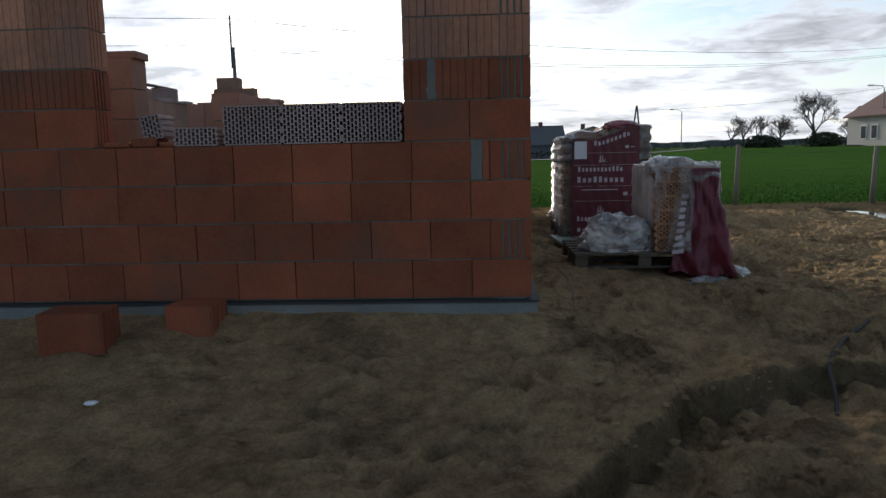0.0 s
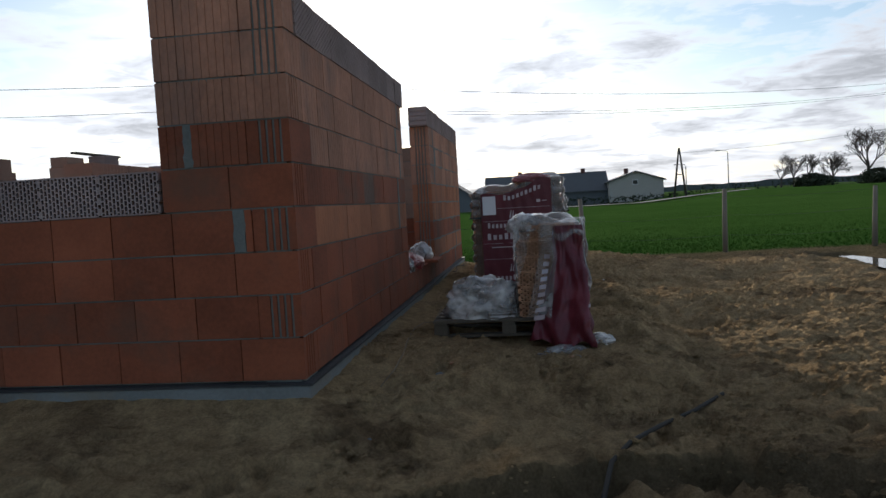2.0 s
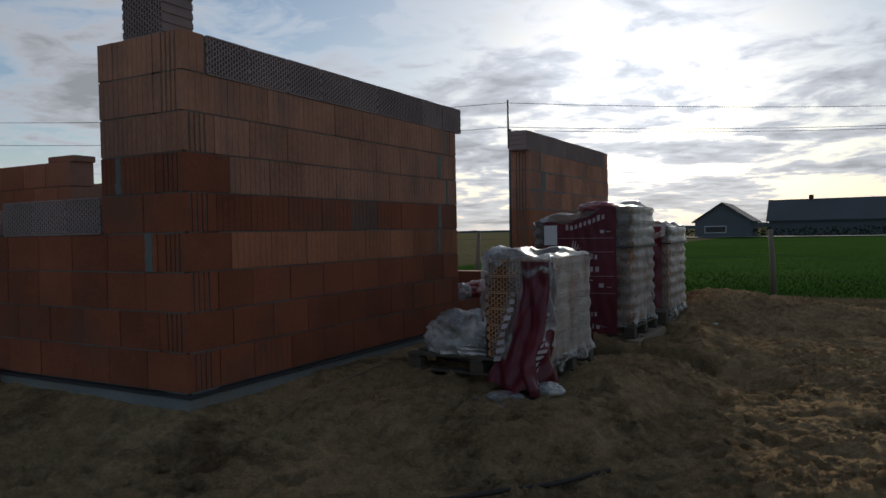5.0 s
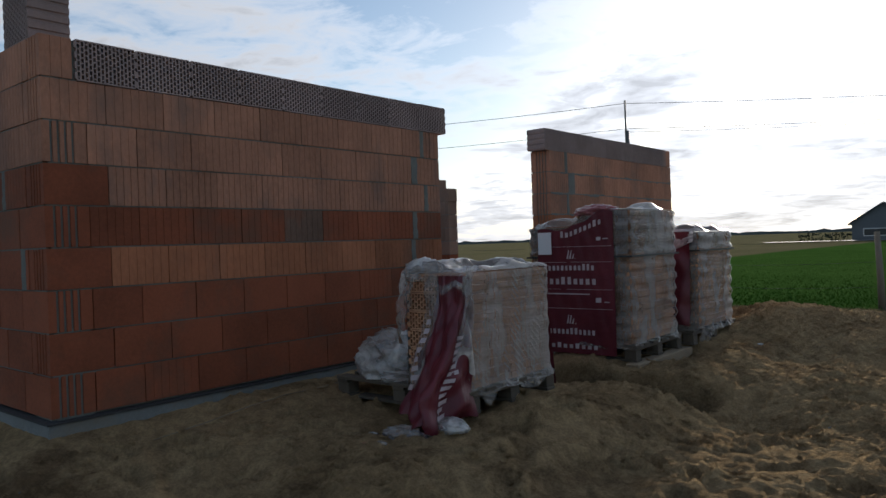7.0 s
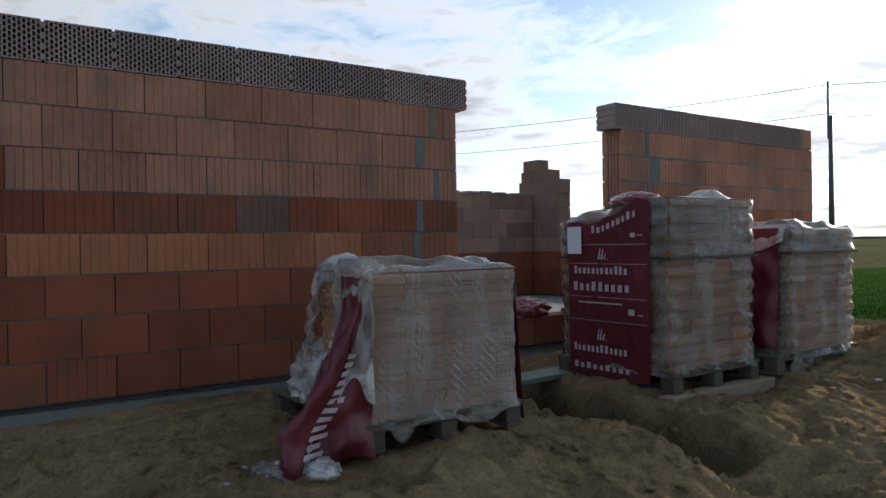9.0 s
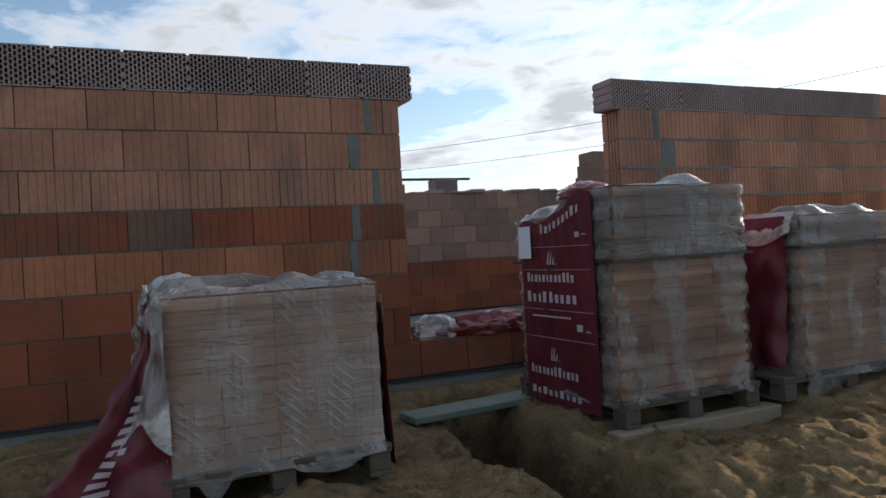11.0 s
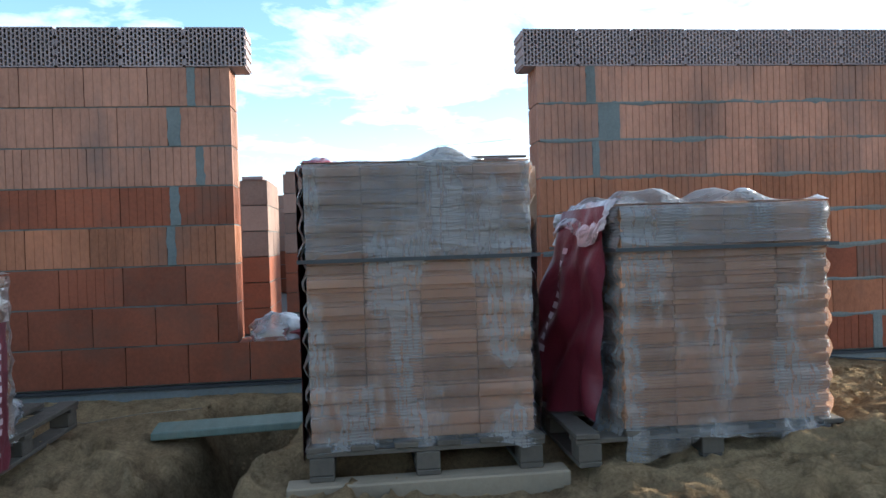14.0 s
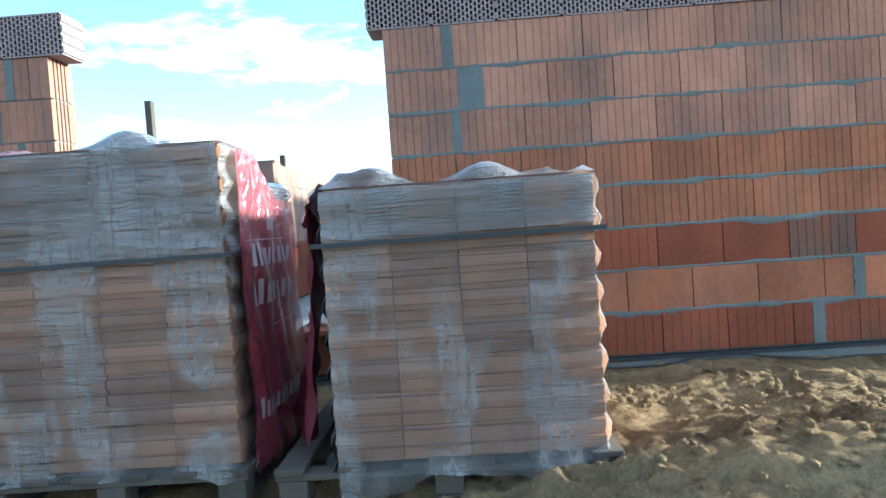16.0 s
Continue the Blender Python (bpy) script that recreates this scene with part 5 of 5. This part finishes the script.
def film_tongue(u, v):
    """A tongue of clear film that hangs from the stack's inner top corner."""
    wave = 0.035 * math.sin(v * 9 + u * 4) + 0.05 * noise.noise(Vector((u * 4, v * 5, 17.0)))
    wide = 0.13 * (0.35 + 0.65 * v) * (1 - 0.25 * math.sin(v * 6))
    return (1.46 + 0.06 * v + wide * (u - 0.5) + wave * 0.3, AY0 - 0.02 - 0.05 * (1 - v) - abs(wave), 0.30 + 0.45 * v)


under(sheet_part("clear_tongue", film_tongue, 12, 24, M_CLEAR, None, "clear film tongue"), foilA)
crumple("film_scrap", (1.80, 5.80, gz(1.80, 5.80) - 0.01), (0.17, 0.10, 0.06), M_BAG, "crumpled clear film end lying on the sand", 21)
crumple("film_scrap", (2.05, 5.92, gz(2.05, 5.92) - 0.01), (0.10, 0.08, 0.05), M_BAG, "crumpled clear film end lying on the sand", 22)
crumple("film_bag", (1.19, 6.42, AZ0 - 0.005), (0.31, 0.23, 0.215), M_BAG, "heap of crumpled clear film on the half-empty pallet", 23, sub=5, sharp=0.45)
crumple("film_bag", (1.30, 6.80, AZ0 - 0.005), (0.18, 0.25, 0.15), M_BAG, "heap of crumpled clear film beside the blocks", 24, sub=5, sharp=0.45)
crumple("bunched_film", (AX0 + 0.06, AY0 + 0.10, AZ1 - 0.05), (0.12, 0.14, 0.10), M_BAG, "white film bunched on the stack corner", 25, host=wrapA)
crumple("bunched_film", (AX1 - 0.20, AY1 - 0.14, AZ1 - 0.01), (0.14, 0.13, 0.055), M_BAG, "white film bunched on the low stack top", 26, host=wrapA)

foilA2 = tagged(empty("printed_foil", (1.7, AY1 + 0.1, 0)), "dark red foil hanging from the low stack's back end", "printed foil", group="printed foils")


def foil_A_back(s, t, lift=0.0):
    drop = max(0.0, 1 - t)
    fold = 0.015 * math.sin(s * 13 + t * 6 + 2 * math.sin(t * 7)) + 0.03 * (0.2 + drop) * noise.noise(Vector((s * 6, t * 5, 13.0)))
    return (AX0 + 0.10 + 0.36 * s + 0.05 * drop, AY1 + 0.026 + 0.015 * drop + abs(fold) * 0.4 + lift, -0.08 + 0.74 * t)


under(sheet_part("sheet", lambda u, v: foil_A_back(u, v), 26, 30, M_FOIL, None), foilA2)
before = set(bpy.data.objects)
print_marks(lambda s, t, lift: foil_A_back(0.2 + t, 0.15 + s, lift), [("printed_bar", word(0.05, 0.0, 0.55, 0.18, 9, 17))], None, 0.008)
for ob in set(bpy.data.objects) - before:
    under(ob, foilA2)
under(sheet_part("clear_edge", lambda u, v: foil_A_back(u, 0.85 + 0.2 * v, 0.012), 18, 6, M_BAG, None, "clear film edge"), foilA2)

# bag on the sill of the side opening
crumple("foil_bag", (0.17, 8.62, COURSE - 0.008), (0.15, 0.36, 0.11), M_FOILRED, "crumpled red foil bag lying on the low sill", 31, sub=5, sharp=0.5)
crumple("foil_bag", (0.19, 8.18, COURSE - 0.008), (0.12, 0.17, 0.12), M_BAG, "white crumpled end of a foil bag on the sill", 32)
crumple("foil_bag", (0.17, 9.55, COURSE - 0.008), (0.14, 0.22, 0.17), M_BAG, "white and red crumpled foil on the sill", 33)
tagged(part("sill_board", box_bm(0.08, 9.28, COURSE - 0.004, 0.42, 9.9 - 0.02, COURSE + 0.03, 0.004), M_RED), "flat clay slab overhanging the sill", "clay slab")

# plank over the trench
tagged(part("plank", box_bm(-0.11, -0.52, 0.0, 0.11, 0.52, 0.04, 0.005), M_PLANK), "wet green-grey plank bridging the trench", "plank").matrix_basis = pose(0.95, 8.13, -0.135, 0, 1, 5)

# blocks on the ground before the front wall
for x, y, rz, lab in ((-2.33, 3.72, 4, "red hollow clay block lying on the sand"), (-1.75, 4.08, -3, "red hollow clay block standing on the sand")):
    b = new("ground_block", hollow_mesh(0.37 if x < -2 else 0.30, 0.25, 0.24, 15, 7, M_RED))
    b.matrix_basis = pose(x - 0.19, y + 0.12, gz(x, y) - 0.03, 0, 0, rz) @ pose(0, 0, 0.24, -90, 0, 0)
    tagged(b, lab, "clay block", group="blocks on the ground")

# debris
deb = random.Random(31)
for i in range(18):
    x, y = deb.uniform(0.6, 4.2), deb.uniform(3.6, 12.6)
    if 0.7 < x < 2.2 and (6.0 < y < 7.3 or 7.6 < y < 10.9):
        continue
    w = deb.uniform(0.012, 0.034)
    tagged(crumple("brick_chip", (x, y, gz(x, y) - 0.006), (w, w * deb.uniform(0.6, 1.2), w * 0.5), deb.choice((M_STACK, M_RED, M_SLAB)), "small clay chip lying in the sand", 50 + i, sub=2), category="brick chip", group="chips in the sand")
for i, (x, y) in enumerate(((-1.95, 3.35), (2.45, 10.2), (1.62, 5.72), (1.85, 5.55))):
    crumple("litter", (x, y, gz(x, y) - 0.004), (0.04, 0.025, 0.012), M_WHITE if i < 2 else M_BAG, "small scrap of white plastic on the sand", 80 + i, sub=2, category="litter")

# hose half buried at the rut
hose_pts = [(1.55, 3.25), (1.75, 3.55), (1.86, 3.80), (1.93, 4.05), (2.05, 4.25), (2.28, 4.60), (2.48, 4.85), (2.70, 5.08)]
tagged(tube("hose", [(x, y, gz(x, y) + 0.012) for x, y in hose_pts], 0.013, M_HOSE), "dark thin hose lying across the rut", "hose")
line_pts = [(0.62 + 0.04 * math.sin(i), 4.9 + i * 0.32) for i in range(10)]
tagged(tube("string_line", [(x, y, gz(x, y) + 0.012) for x, y in line_pts], 0.004, M_TIMBER, sides=4), "thin pale string lying along the wall", "string")
cable_pts = [(WALL_X + 0.10 + 0.03 * math.sin(i * 1.3), 10.9 + i * 0.22) for i in range(11)]
tagged(tube("cable", [(x, y, gz(x, y) + 0.02 + 0.012 * math.sin(i * 2.0)) for i, (x, y) in enumerate(cable_pts)], 0.006, M_TAR, sides=4), "thin black cable along the wall foot", "cable")

# puddle
pm = []
for i in range(40):
    w = 2 * math.pi * i / 40
    r = 1 + 0.35 * noise.noise(Vector((math.cos(w) * 1.7, math.sin(w) * 1.7, 4)))
    pm.append((7.05 + 0.28 * r * math.cos(w) + 0.08 * math.sin(3 * w), 12.6 + 1.75 * r * math.sin(w), 0))
zp = -0.368
tagged(link_mesh("water", [(x, y, zp) for x, y, _ in pm], [tuple(range(40))], M_WATER), "long shallow puddle in the mud", "puddle", kind="structure")


# ---- fence ----
def fence_post(x, y, h, lean):
    z = gz(x, y)
    p = tube("fence_post", [(x, y, z - 0.05), (x + lean * 0.3, y, z + h * 0.45), (x + lean, y + 0.02, z + h)], [0.055, 0.05, 0.042], M_POST, sides=8)
    return tagged(p, "thin weathered wooden fence post in the field edge", "fence post", group="fence posts")


posts = [(-6.4, 16.3), (-3.6, 16.2), (-0.9, 16.0), (2.6, 15.9), (5.35, 15.6), (8.15, 15.6), (11.0, 15.5), (13.9, 15.4), (16.8, 15.3)]
for k, (x, y) in enumerate(posts):
    fence_post(x, y, 1.22 + 0.05 * math.sin(k * 2.1), 0.05 * math.sin(k * 1.7))
fw = empty("fence_wire", (0, 16, 0))
tagged(fw, "three thin sagging fence wires between posts", "fence wire")
for h in (0.35, 0.75, 1.12):
    pts = []
    for (xa, ya), (xb, yb) in zip(posts, posts[1:]):
        for i in range(4):
            w = i / 4
            pts.append((xa + (xb - xa) * w, ya + (yb - ya) * w, -0.33 + h - 0.05 * math.sin(math.pi * w)))
    under(tube("wire", pts, 0.0025, M_WIRE, sides=4), fw)

# crop blades at the field edge
br = np.random.RandomState(5)
n_bl = 26000
bx, by = br.uniform(-8.6, 18, n_bl), 15.7 + br.gamma(1.3, 2.6, n_bl)
bz = ground_height(bx, by)
bh, ba = br.uniform(0.02, 0.055, n_bl), br.uniform(0, math.pi, n_bl)
dx, dy = np.cos(ba) * 0.012, np.sin(ba) * 0.012
lean = br.uniform(-0.06, 0.06, (n_bl, 2))
bv = np.stack([np.stack([bx - dx, by - dy, bz - 0.01], -1), np.stack([bx + dx, by + dy, bz - 0.01], -1), np.stack([bx + lean[:, 0], by + lean[:, 1], bz + bh], -1)], 1).reshape(-1, 3)
bme = bpy.data.meshes.new("crop")
bme.vertices.add(len(bv))
bme.vertices.foreach_set("co", bv.ravel())
bme.loops.add(n_bl * 3)
bme.loops.foreach_set("vertex_index", np.arange(n_bl * 3))
bme.polygons.add(n_bl)
bme.polygons.foreach_set("loop_start", np.arange(0, n_bl * 3, 3))
bme.update()
bme.materials.append(M_GRASS)
tagged(new("field_crop", bme), "short green crop blades at the field edge", "crop", kind="stuff")


# ---- distance ----
def gable_house(name, x0, y0, w, d, base, eave, ridge, turn, wall_mat, roof_mat, label, windows=(), chimneys=(), ridge_along="x", over=0.35):
    """A house with its near left corner at x0, y0; windows: rows of (side, u, z, w, h)."""
    h = empty(name, (x0, y0, base))
    h.rotation_euler = (0, 0, radians(turn))
    e, r = eave - base, ridge - base
    if ridge_along == "x":
        verts = [(0, 0, 0), (w, 0, 0), (w, d, 0), (0, d, 0), (0, 0, e), (w, 0, e), (w, d, e), (0, d, e), (0, d / 2, r), (w, d / 2, r)]
        faces = [(0, 1, 5, 4), (2, 3, 7, 6), (1, 2, 6, 9, 5), (3, 0, 4, 8, 7)]
        slopes = [[(-over, -over), (w + over, -over), (w + over, d / 2), (-over, d / 2)], [(-over, d + over), (w + over, d + over), (w + over, d / 2), (-over, d / 2)]]
        zs = (e - over * (r - e) / (d / 2), r)
    else:
        verts = [(0, 0, 0), (w, 0, 0), (w, d, 0), (0, d, 0), (0, 0, e), (w, 0, e), (w, d, e), (0, d, e), (w / 2, 0, r), (w / 2, d, r)]
        faces = [(0, 1, 5, 8, 4), (2, 3, 7, 9, 6), (1, 2, 6, 5), (3, 0, 4, 7)]
        slopes = [[(-over, -over), (-over, d + over), (w / 2, d + over), (w / 2, -over)], [(w + over, -over), (w + over, d + over), (w / 2, d + over), (w / 2, -over)]]
        zs = (e - over * (r - e) / (w / 2), r)
    link_mesh("wall", verts, faces, wall_mat, h)
    for q in slopes:
        v = [(q[0][0], q[0][1], zs[0]), (q[1][0], q[1][1], zs[0]), (q[2][0], q[2][1], zs[1]), (q[3][0], q[3][1], zs[1])]
        link_mesh("roof", v + [(x, y, z + 0.16) for x, y, z in v], [(0, 1, 2, 3), (4, 5, 6, 7), (0, 1, 5, 4), (1, 2, 6, 5), (2, 3, 7, 6), (3, 0, 4, 7)], roof_mat, h)
    for side, u, z, ww, hh in windows:
        if side == "front":
            f = box_bm(u, -0.06, z, u + ww, 0.05, z + hh)
            g = box_bm(u + 0.08, -0.065, z + 0.08, u + ww - 0.08, -0.05, z + hh - 0.08)
        else:
            f = box_bm(-0.06, u, z, 0.05, u + ww, z + hh)
            g = box_bm(-0.065, u + 0.08, z + 0.08, -0.05, u + ww - 0.08, z + hh - 0.08)
        wdw = part("window", f, M_WHITE, h)
        part("pane", g, M_DARK, wdw)
    for cx, cy in chimneys:
        part("chimney", box_bm(cx - 0.3, cy - 0.3, r - 0.8, cx + 0.3, cy + 0.3, r + 0.7, 0.02), M_RTILE, h)
    return tagged(h, label, "house")


gable_house("barn", -5.4, 108, 17.6, 9, -0.4, 1.75, 4.45, 1.0, M_BARN, M_ROOF, "long low barn with a dark sheet roof", chimneys=((5, 4.5), (14.5, 4.5)))
gable_house("barn", -13.4, 99, 6.6, 9, -0.4, 1.75, 3.95, 0, M_BARN, M_ROOF, "small dark barn seen gable on", ridge_along="y", windows=(("front", 1.2, 0.6, 2.6, 0.9),))
gable_house("house", 12.2, 106, 7.5, 9, -0.2, 2.75, 4.0, 0, M_RENDER, M_ROOF, "pale low house seen gable on", ridge_along="y", windows=(("front", 3.2, 2.4, 0.8, 0.7),), chimneys=((3.0, 5),))
gable_house("house", 42.2, 74.8, 9.0, 9.5, 0.35, 3.9, 6.5, 8, M_RENDER, M_RTILE, "cream rendered house with a brown tiled roof", ridge_along="y", windows=(("front", 4.5, 4.1, 0.9, 1.7), ("front", 6.5, 1.0, 1.1, 1.3), ("side", 4.5, 1.0, 1.0, 1.5), ("side", 6.2, 1.0, 1.0, 1.5)), chimneys=((4.5, 4), (4.5, 7)))


def bare_tree(x, y, h, seed, label, spread=0.5, depth=5):
    """A leafless tree: trunk and limbs that fork down to twigs."""
    rng = random.Random(seed)
    z0 = gz(x, y)
    t = empty("tree", (x, y, z0))
    verts, faces, tv, tf = [], [], [], []

    def limb(p, d, length, r, level):
        store_v, store_f = (tv, tf) if level == 0 else (verts, faces)
        q = p + d * length
        a = d.orthogonal().normalized()
        b = d.cross(a)
        sides = 6 if level == 0 else 3
        k = len(store_v)
        for c, rr in ((p, r), (q, r * 0.62)):
            for i in range(sides):
                w = 2 * math.pi * i / sides
                store_v.append(c + (a * math.cos(w) + b * math.sin(w)) * rr)
        for i in range(sides):
            store_f.append((k + i, k + (i + 1) % sides, k + sides + (i + 1) % sides, k + sides + i))
        if level >= depth:
            return
        for i in range(rng.choice((3, 4)) if level else 5):
            w = rng.uniform(0, 2 * math.pi)
            tilt = rng.uniform(0.25, 0.95) * spread * 1.5
            nd = (d + (a * math.cos(w) + b * math.sin(w)) * tilt + Vector((0, 0, 0.10))).normalized()
            limb(p + d * length * rng.uniform(0.55, 1.0), nd, length * rng.uniform(0.58, 0.82), max(r * 0.55, 0.012), level + 1)

    limb(Vector((0, 0, -0.1)), Vector((rng.uniform(-0.06, 0.06), 0, 1)).normalized(), h * 0.30, h * 0.028, 0)
    link_mesh("trunk", tv, tf, M_BARK, t)
    link_mesh("crown", verts, faces, M_TWIG, t)
    return tagged(t, label, "tree", group="bare trees by the road")


bare_tree(46.0, 104, 9.8, 3, "large bare spreading tree beside the road", 0.62, 6)
for k, (x, y, h) in enumerate(((34.8, 104, 5.0), (36.8, 105, 5.6), (38.9, 106, 6.2), (41.0, 103, 6.0), (43.0, 108, 5.4), (50.5, 104, 5.0))):
    bare_tree(x, y, h, 20 + k, "small bare orchard tree by the road", 0.7, 5)
for k, (x, y, h) in enumerate(((53.5, 68, 5.0), (56.5, 70, 5.6))):
    bare_tree(x, y, h, 40 + k, "bare garden tree beside the cream house", 0.6, 4)


def leafy_bush(name, x, y, w, h, seed, label, mat=M_NEEDLE, cone=False, n=900):
    rng = random.Random(seed)
    z0 = gz(x, y)
    verts, faces = [], []
    for i in range(n):
        z = rng.random()
        rad = (1 - z) ** 0.8 if cone else math.sqrt(max(0.0, 1 - (z * 1.7 - 0.7) ** 2))
        a, rr = rng.uniform(0, 2 * math.pi), rad * math.sqrt(rng.random()) * (0.75 + 0.4 * rng.random())
        c = Vector((math.cos(a) * rr * w / 2, math.sin(a) * rr * w / 2, z * h))
        s = w * rng.uniform(0.04, 0.09)
        k = len(verts)
        for _ in range(3):
            verts.append(c + Vector((rng.uniform(-s, s), rng.uniform(-s, s), rng.uniform(-s, s))))
        faces.append((k, k + 1, k + 2))
    t = empty(name, (x, y, z0))
    tube("trunk", [(0, 0, -0.1), (0, 0, h * 0.6)], [w * 0.05, w * 0.02], M_BARK, t)
    link_mesh("crown", verts, faces, mat, t)
    return tagged(t, label, "bush")


leafy_bush("conifer", 49.0, 98, 3.2, 5.0, 5, "dark evergreen tree near the house", cone=True)
for k, (x, y, w, h) in enumerate(((43.2, 78.6, 1.6, 2.6), (46.4, 72.6, 4.6, 1.5), (41.0, 90, 4.5, 1.6), (36, 96, 5, 1.4), (50.5, 71.4, 4.5, 3.2))):
    leafy_bush("bush", x, y, w, h, 60 + k, "dark winter bush in the garden", M_HEDGE)


def hedge(x0, x1, y, h, seed, label):
    rng = random.Random(seed)
    verts, faces = [], []
    n = int((x1 - x0) * 26)
    for i in range(n):
        c = Vector((rng.uniform(x0, x1), y + rng.uniform(-0.5, 0.5), -0.35 + h * rng.random() ** 0.8))
        k = len(verts)
        for _ in range(3):
            verts.append(c + Vector((rng.uniform(-0.3, 0.3), rng.uniform(-0.2, 0.2), rng.uniform(-0.25, 0.3))))
        faces.append((k, k + 1, k + 2))
    tagged(link_mesh("hedge", verts, faces, M_HEDGE), label, "hedge", kind="stuff")


hedge(-20, 27, 102.5, 1.0, 3, "dark low hedge before the barns")
hedge(26, 70, 112, 1.8, 4, "dark low hedge along the road")

# road
rd = [(-40 + i * 6, 88.0 - 0.18 * (-40 + i * 6)) for i in range(26)]
rv, rf = [], []
for i, (x, y) in enumerate(rd):
    for o in (-2.4, 2.4):
        rv.append((x + 18, y + o, gz(x + 18, y + o) + 0.12))
for i in range(len(rd) - 1):
    rf.append((2 * i, 2 * i + 2, 2 * i + 3, 2 * i + 1))
tagged(link_mesh("road", rv, rf, M_ROAD), "narrow grey country road beyond the field", "road", kind="structure")


def power_pole(x, y, h, label, arm=1.0, mat=M_CONC_POST, aframe=False, top=0.0):
    z0 = gz(x, y)
    p = empty("power_pole", (x, y, z0))
    if aframe:
        tube("leg", [(-0.75, 0, -0.2), (0, 0, h)], [0.14, 0.10], mat, p)
        tube("leg", [(0.75, 0, -0.2), (0.05, 0, h)], [0.14, 0.10], mat, p)
        part("brace", box_bm(-0.42, -0.05, h * 0.45, 0.42, 0.05, h * 0.45 + 0.1), mat, p)
    else:
        tube("post", [(0, 0, -0.2), (0, 0, h)], [0.17, 0.10], mat, p)
    if top:
        tube("pipe", [(-0.12, 0, h - 1.2), (-0.12, 0, h + top)], 0.06, M_WIRE, p)
    if arm:
        part("crossarm", box_bm(-arm, -0.06, h - 0.75, arm, 0.06, h - 0.62), M_WIRE, p)
        for s in (-1, 1):
            tube("insulator", [(s * (arm - 0.1), 0, h - 0.62), (s * (arm - 0.1), 0, h - 0.38)], 0.07, M_WIRE, p)
    return tagged(p, label, "power pole", group="power poles")


power_pole(-14.4, 42.7, 7.6, "tall dark power pole with a thin top pipe", arm=0, mat=M_WIRE, top=1.8)
power_pole(19.8, 95, 6.1, "wooden A-frame power pole", arm=0, mat=M_BARK, aframe=True)
power_pole(43.5, 78.0, 10.2, "tall concrete power pole with a crossarm", arm=1.0, top=1.2)
power_pole(44.3, 81.5, 6.5, "wooden A-frame pole by the house", arm=0, mat=M_BARK, aframe=True)
power_pole(-37.5, 13.9, 6.2, "slim dark power pole beyond the house", arm=0.5, mat=M_WIRE)


def street_lamp(x, y, h):
    z0 = gz(x, y)
    p = empty("street_lamp", (x, y, z0))
    tube("post", [(0, 0, -0.1), (0, 0, h - 0.3), (-0.15, 0, h), (-1.1, 0, h + 0.1)], [0.08, 0.06, 0.05, 0.04], M_CONC_POST, p)
    part("lamp_head", box_bm(-1.7, -0.12, h + 0.02, -1.1, 0.12, h + 0.16, 0.03), M_CONC_POST, p)
    tagged(p, "slender grey street lamp", "street lamp", group="street lamps")


street_lamp(29.0, 108, 5.6)
street_lamp(24.0, 112, 4.2)
street_lamp(42.4, 80.0, 6.2)
sg = empty("road_sign", (41.2, 75.4, gz(41.2, 75.4)))
tube("post", [(0, 0, -0.1), (0, 0, 2.2)], 0.05, M_CONC_POST, sg)
part("sign_plate", box_bm(-0.45, -0.05, 1.2, 0.45, 0.0, 2.1, 0.02), M_BLUE, sg)
tagged(sg, "blue road sign on a grey post", "road sign")


def overhead_line(a, b, sag, radius, n=14):
    a, b = Vector(a), Vector(b)
    pts = []
    for i in range(n + 1):
        w = i / n
        p = a.lerp(b, w)
        p.z -= sag * 4 * w * (1 - w)
        pts.append(p)
    return tube("power_line", pts, radius, M_WIRE, sides=4)


for k, (a, b, s, r) in enumerate((((-14.6, 42.7, 8.9), (43.5, 78.0, 10.6), 1.2, 0.018), ((-14.6, 42.7, 7.4), (42.6, 78.0, 9.9), 1.2, 0.016), ((-14.6, 42.7, 7.2), (44.4, 78.0, 9.9), 1.3, 0.016),
                                 ((-14.6, 42.7, 8.9), (-60, 16, 9.3), 1.0, 0.018), ((-14.6, 42.7, 7.4), (-60, 16, 8.0), 1.0, 0.016), ((19.8, 95, 5.7), (44.3, 81.5, 6.9), 0.5, 0.02), ((43.5, 78, 10.6), (75, 97, 11.5), 0.8, 0.02))):
    tagged(overhead_line(a, b, s, r), "thin dark overhead power line", "power line", group="power lines")

# low wooded hills on the skyline
hr = np.random.RandomState(8)
hv, hf = [], []
n = 720
for i in range(n):
    w = 2 * math.pi * i / n
    R = 900.0
    hh = 3.0 + 5.0 * max(0.0, math.sin(w * 2 + 0.35)) + 2.5 * math.sin(w * 5 + 1) + 2.6 * hr.rand()
    hv += [(R * math.cos(w), R * math.sin(w), -3.0), (R * math.cos(w), R * math.sin(w), max(2.2, hh))]
for i in range(n):
    j = (i + 1) % n
    hf.append((2 * i, 2 * j, 2 * j + 1, 2 * i + 1))
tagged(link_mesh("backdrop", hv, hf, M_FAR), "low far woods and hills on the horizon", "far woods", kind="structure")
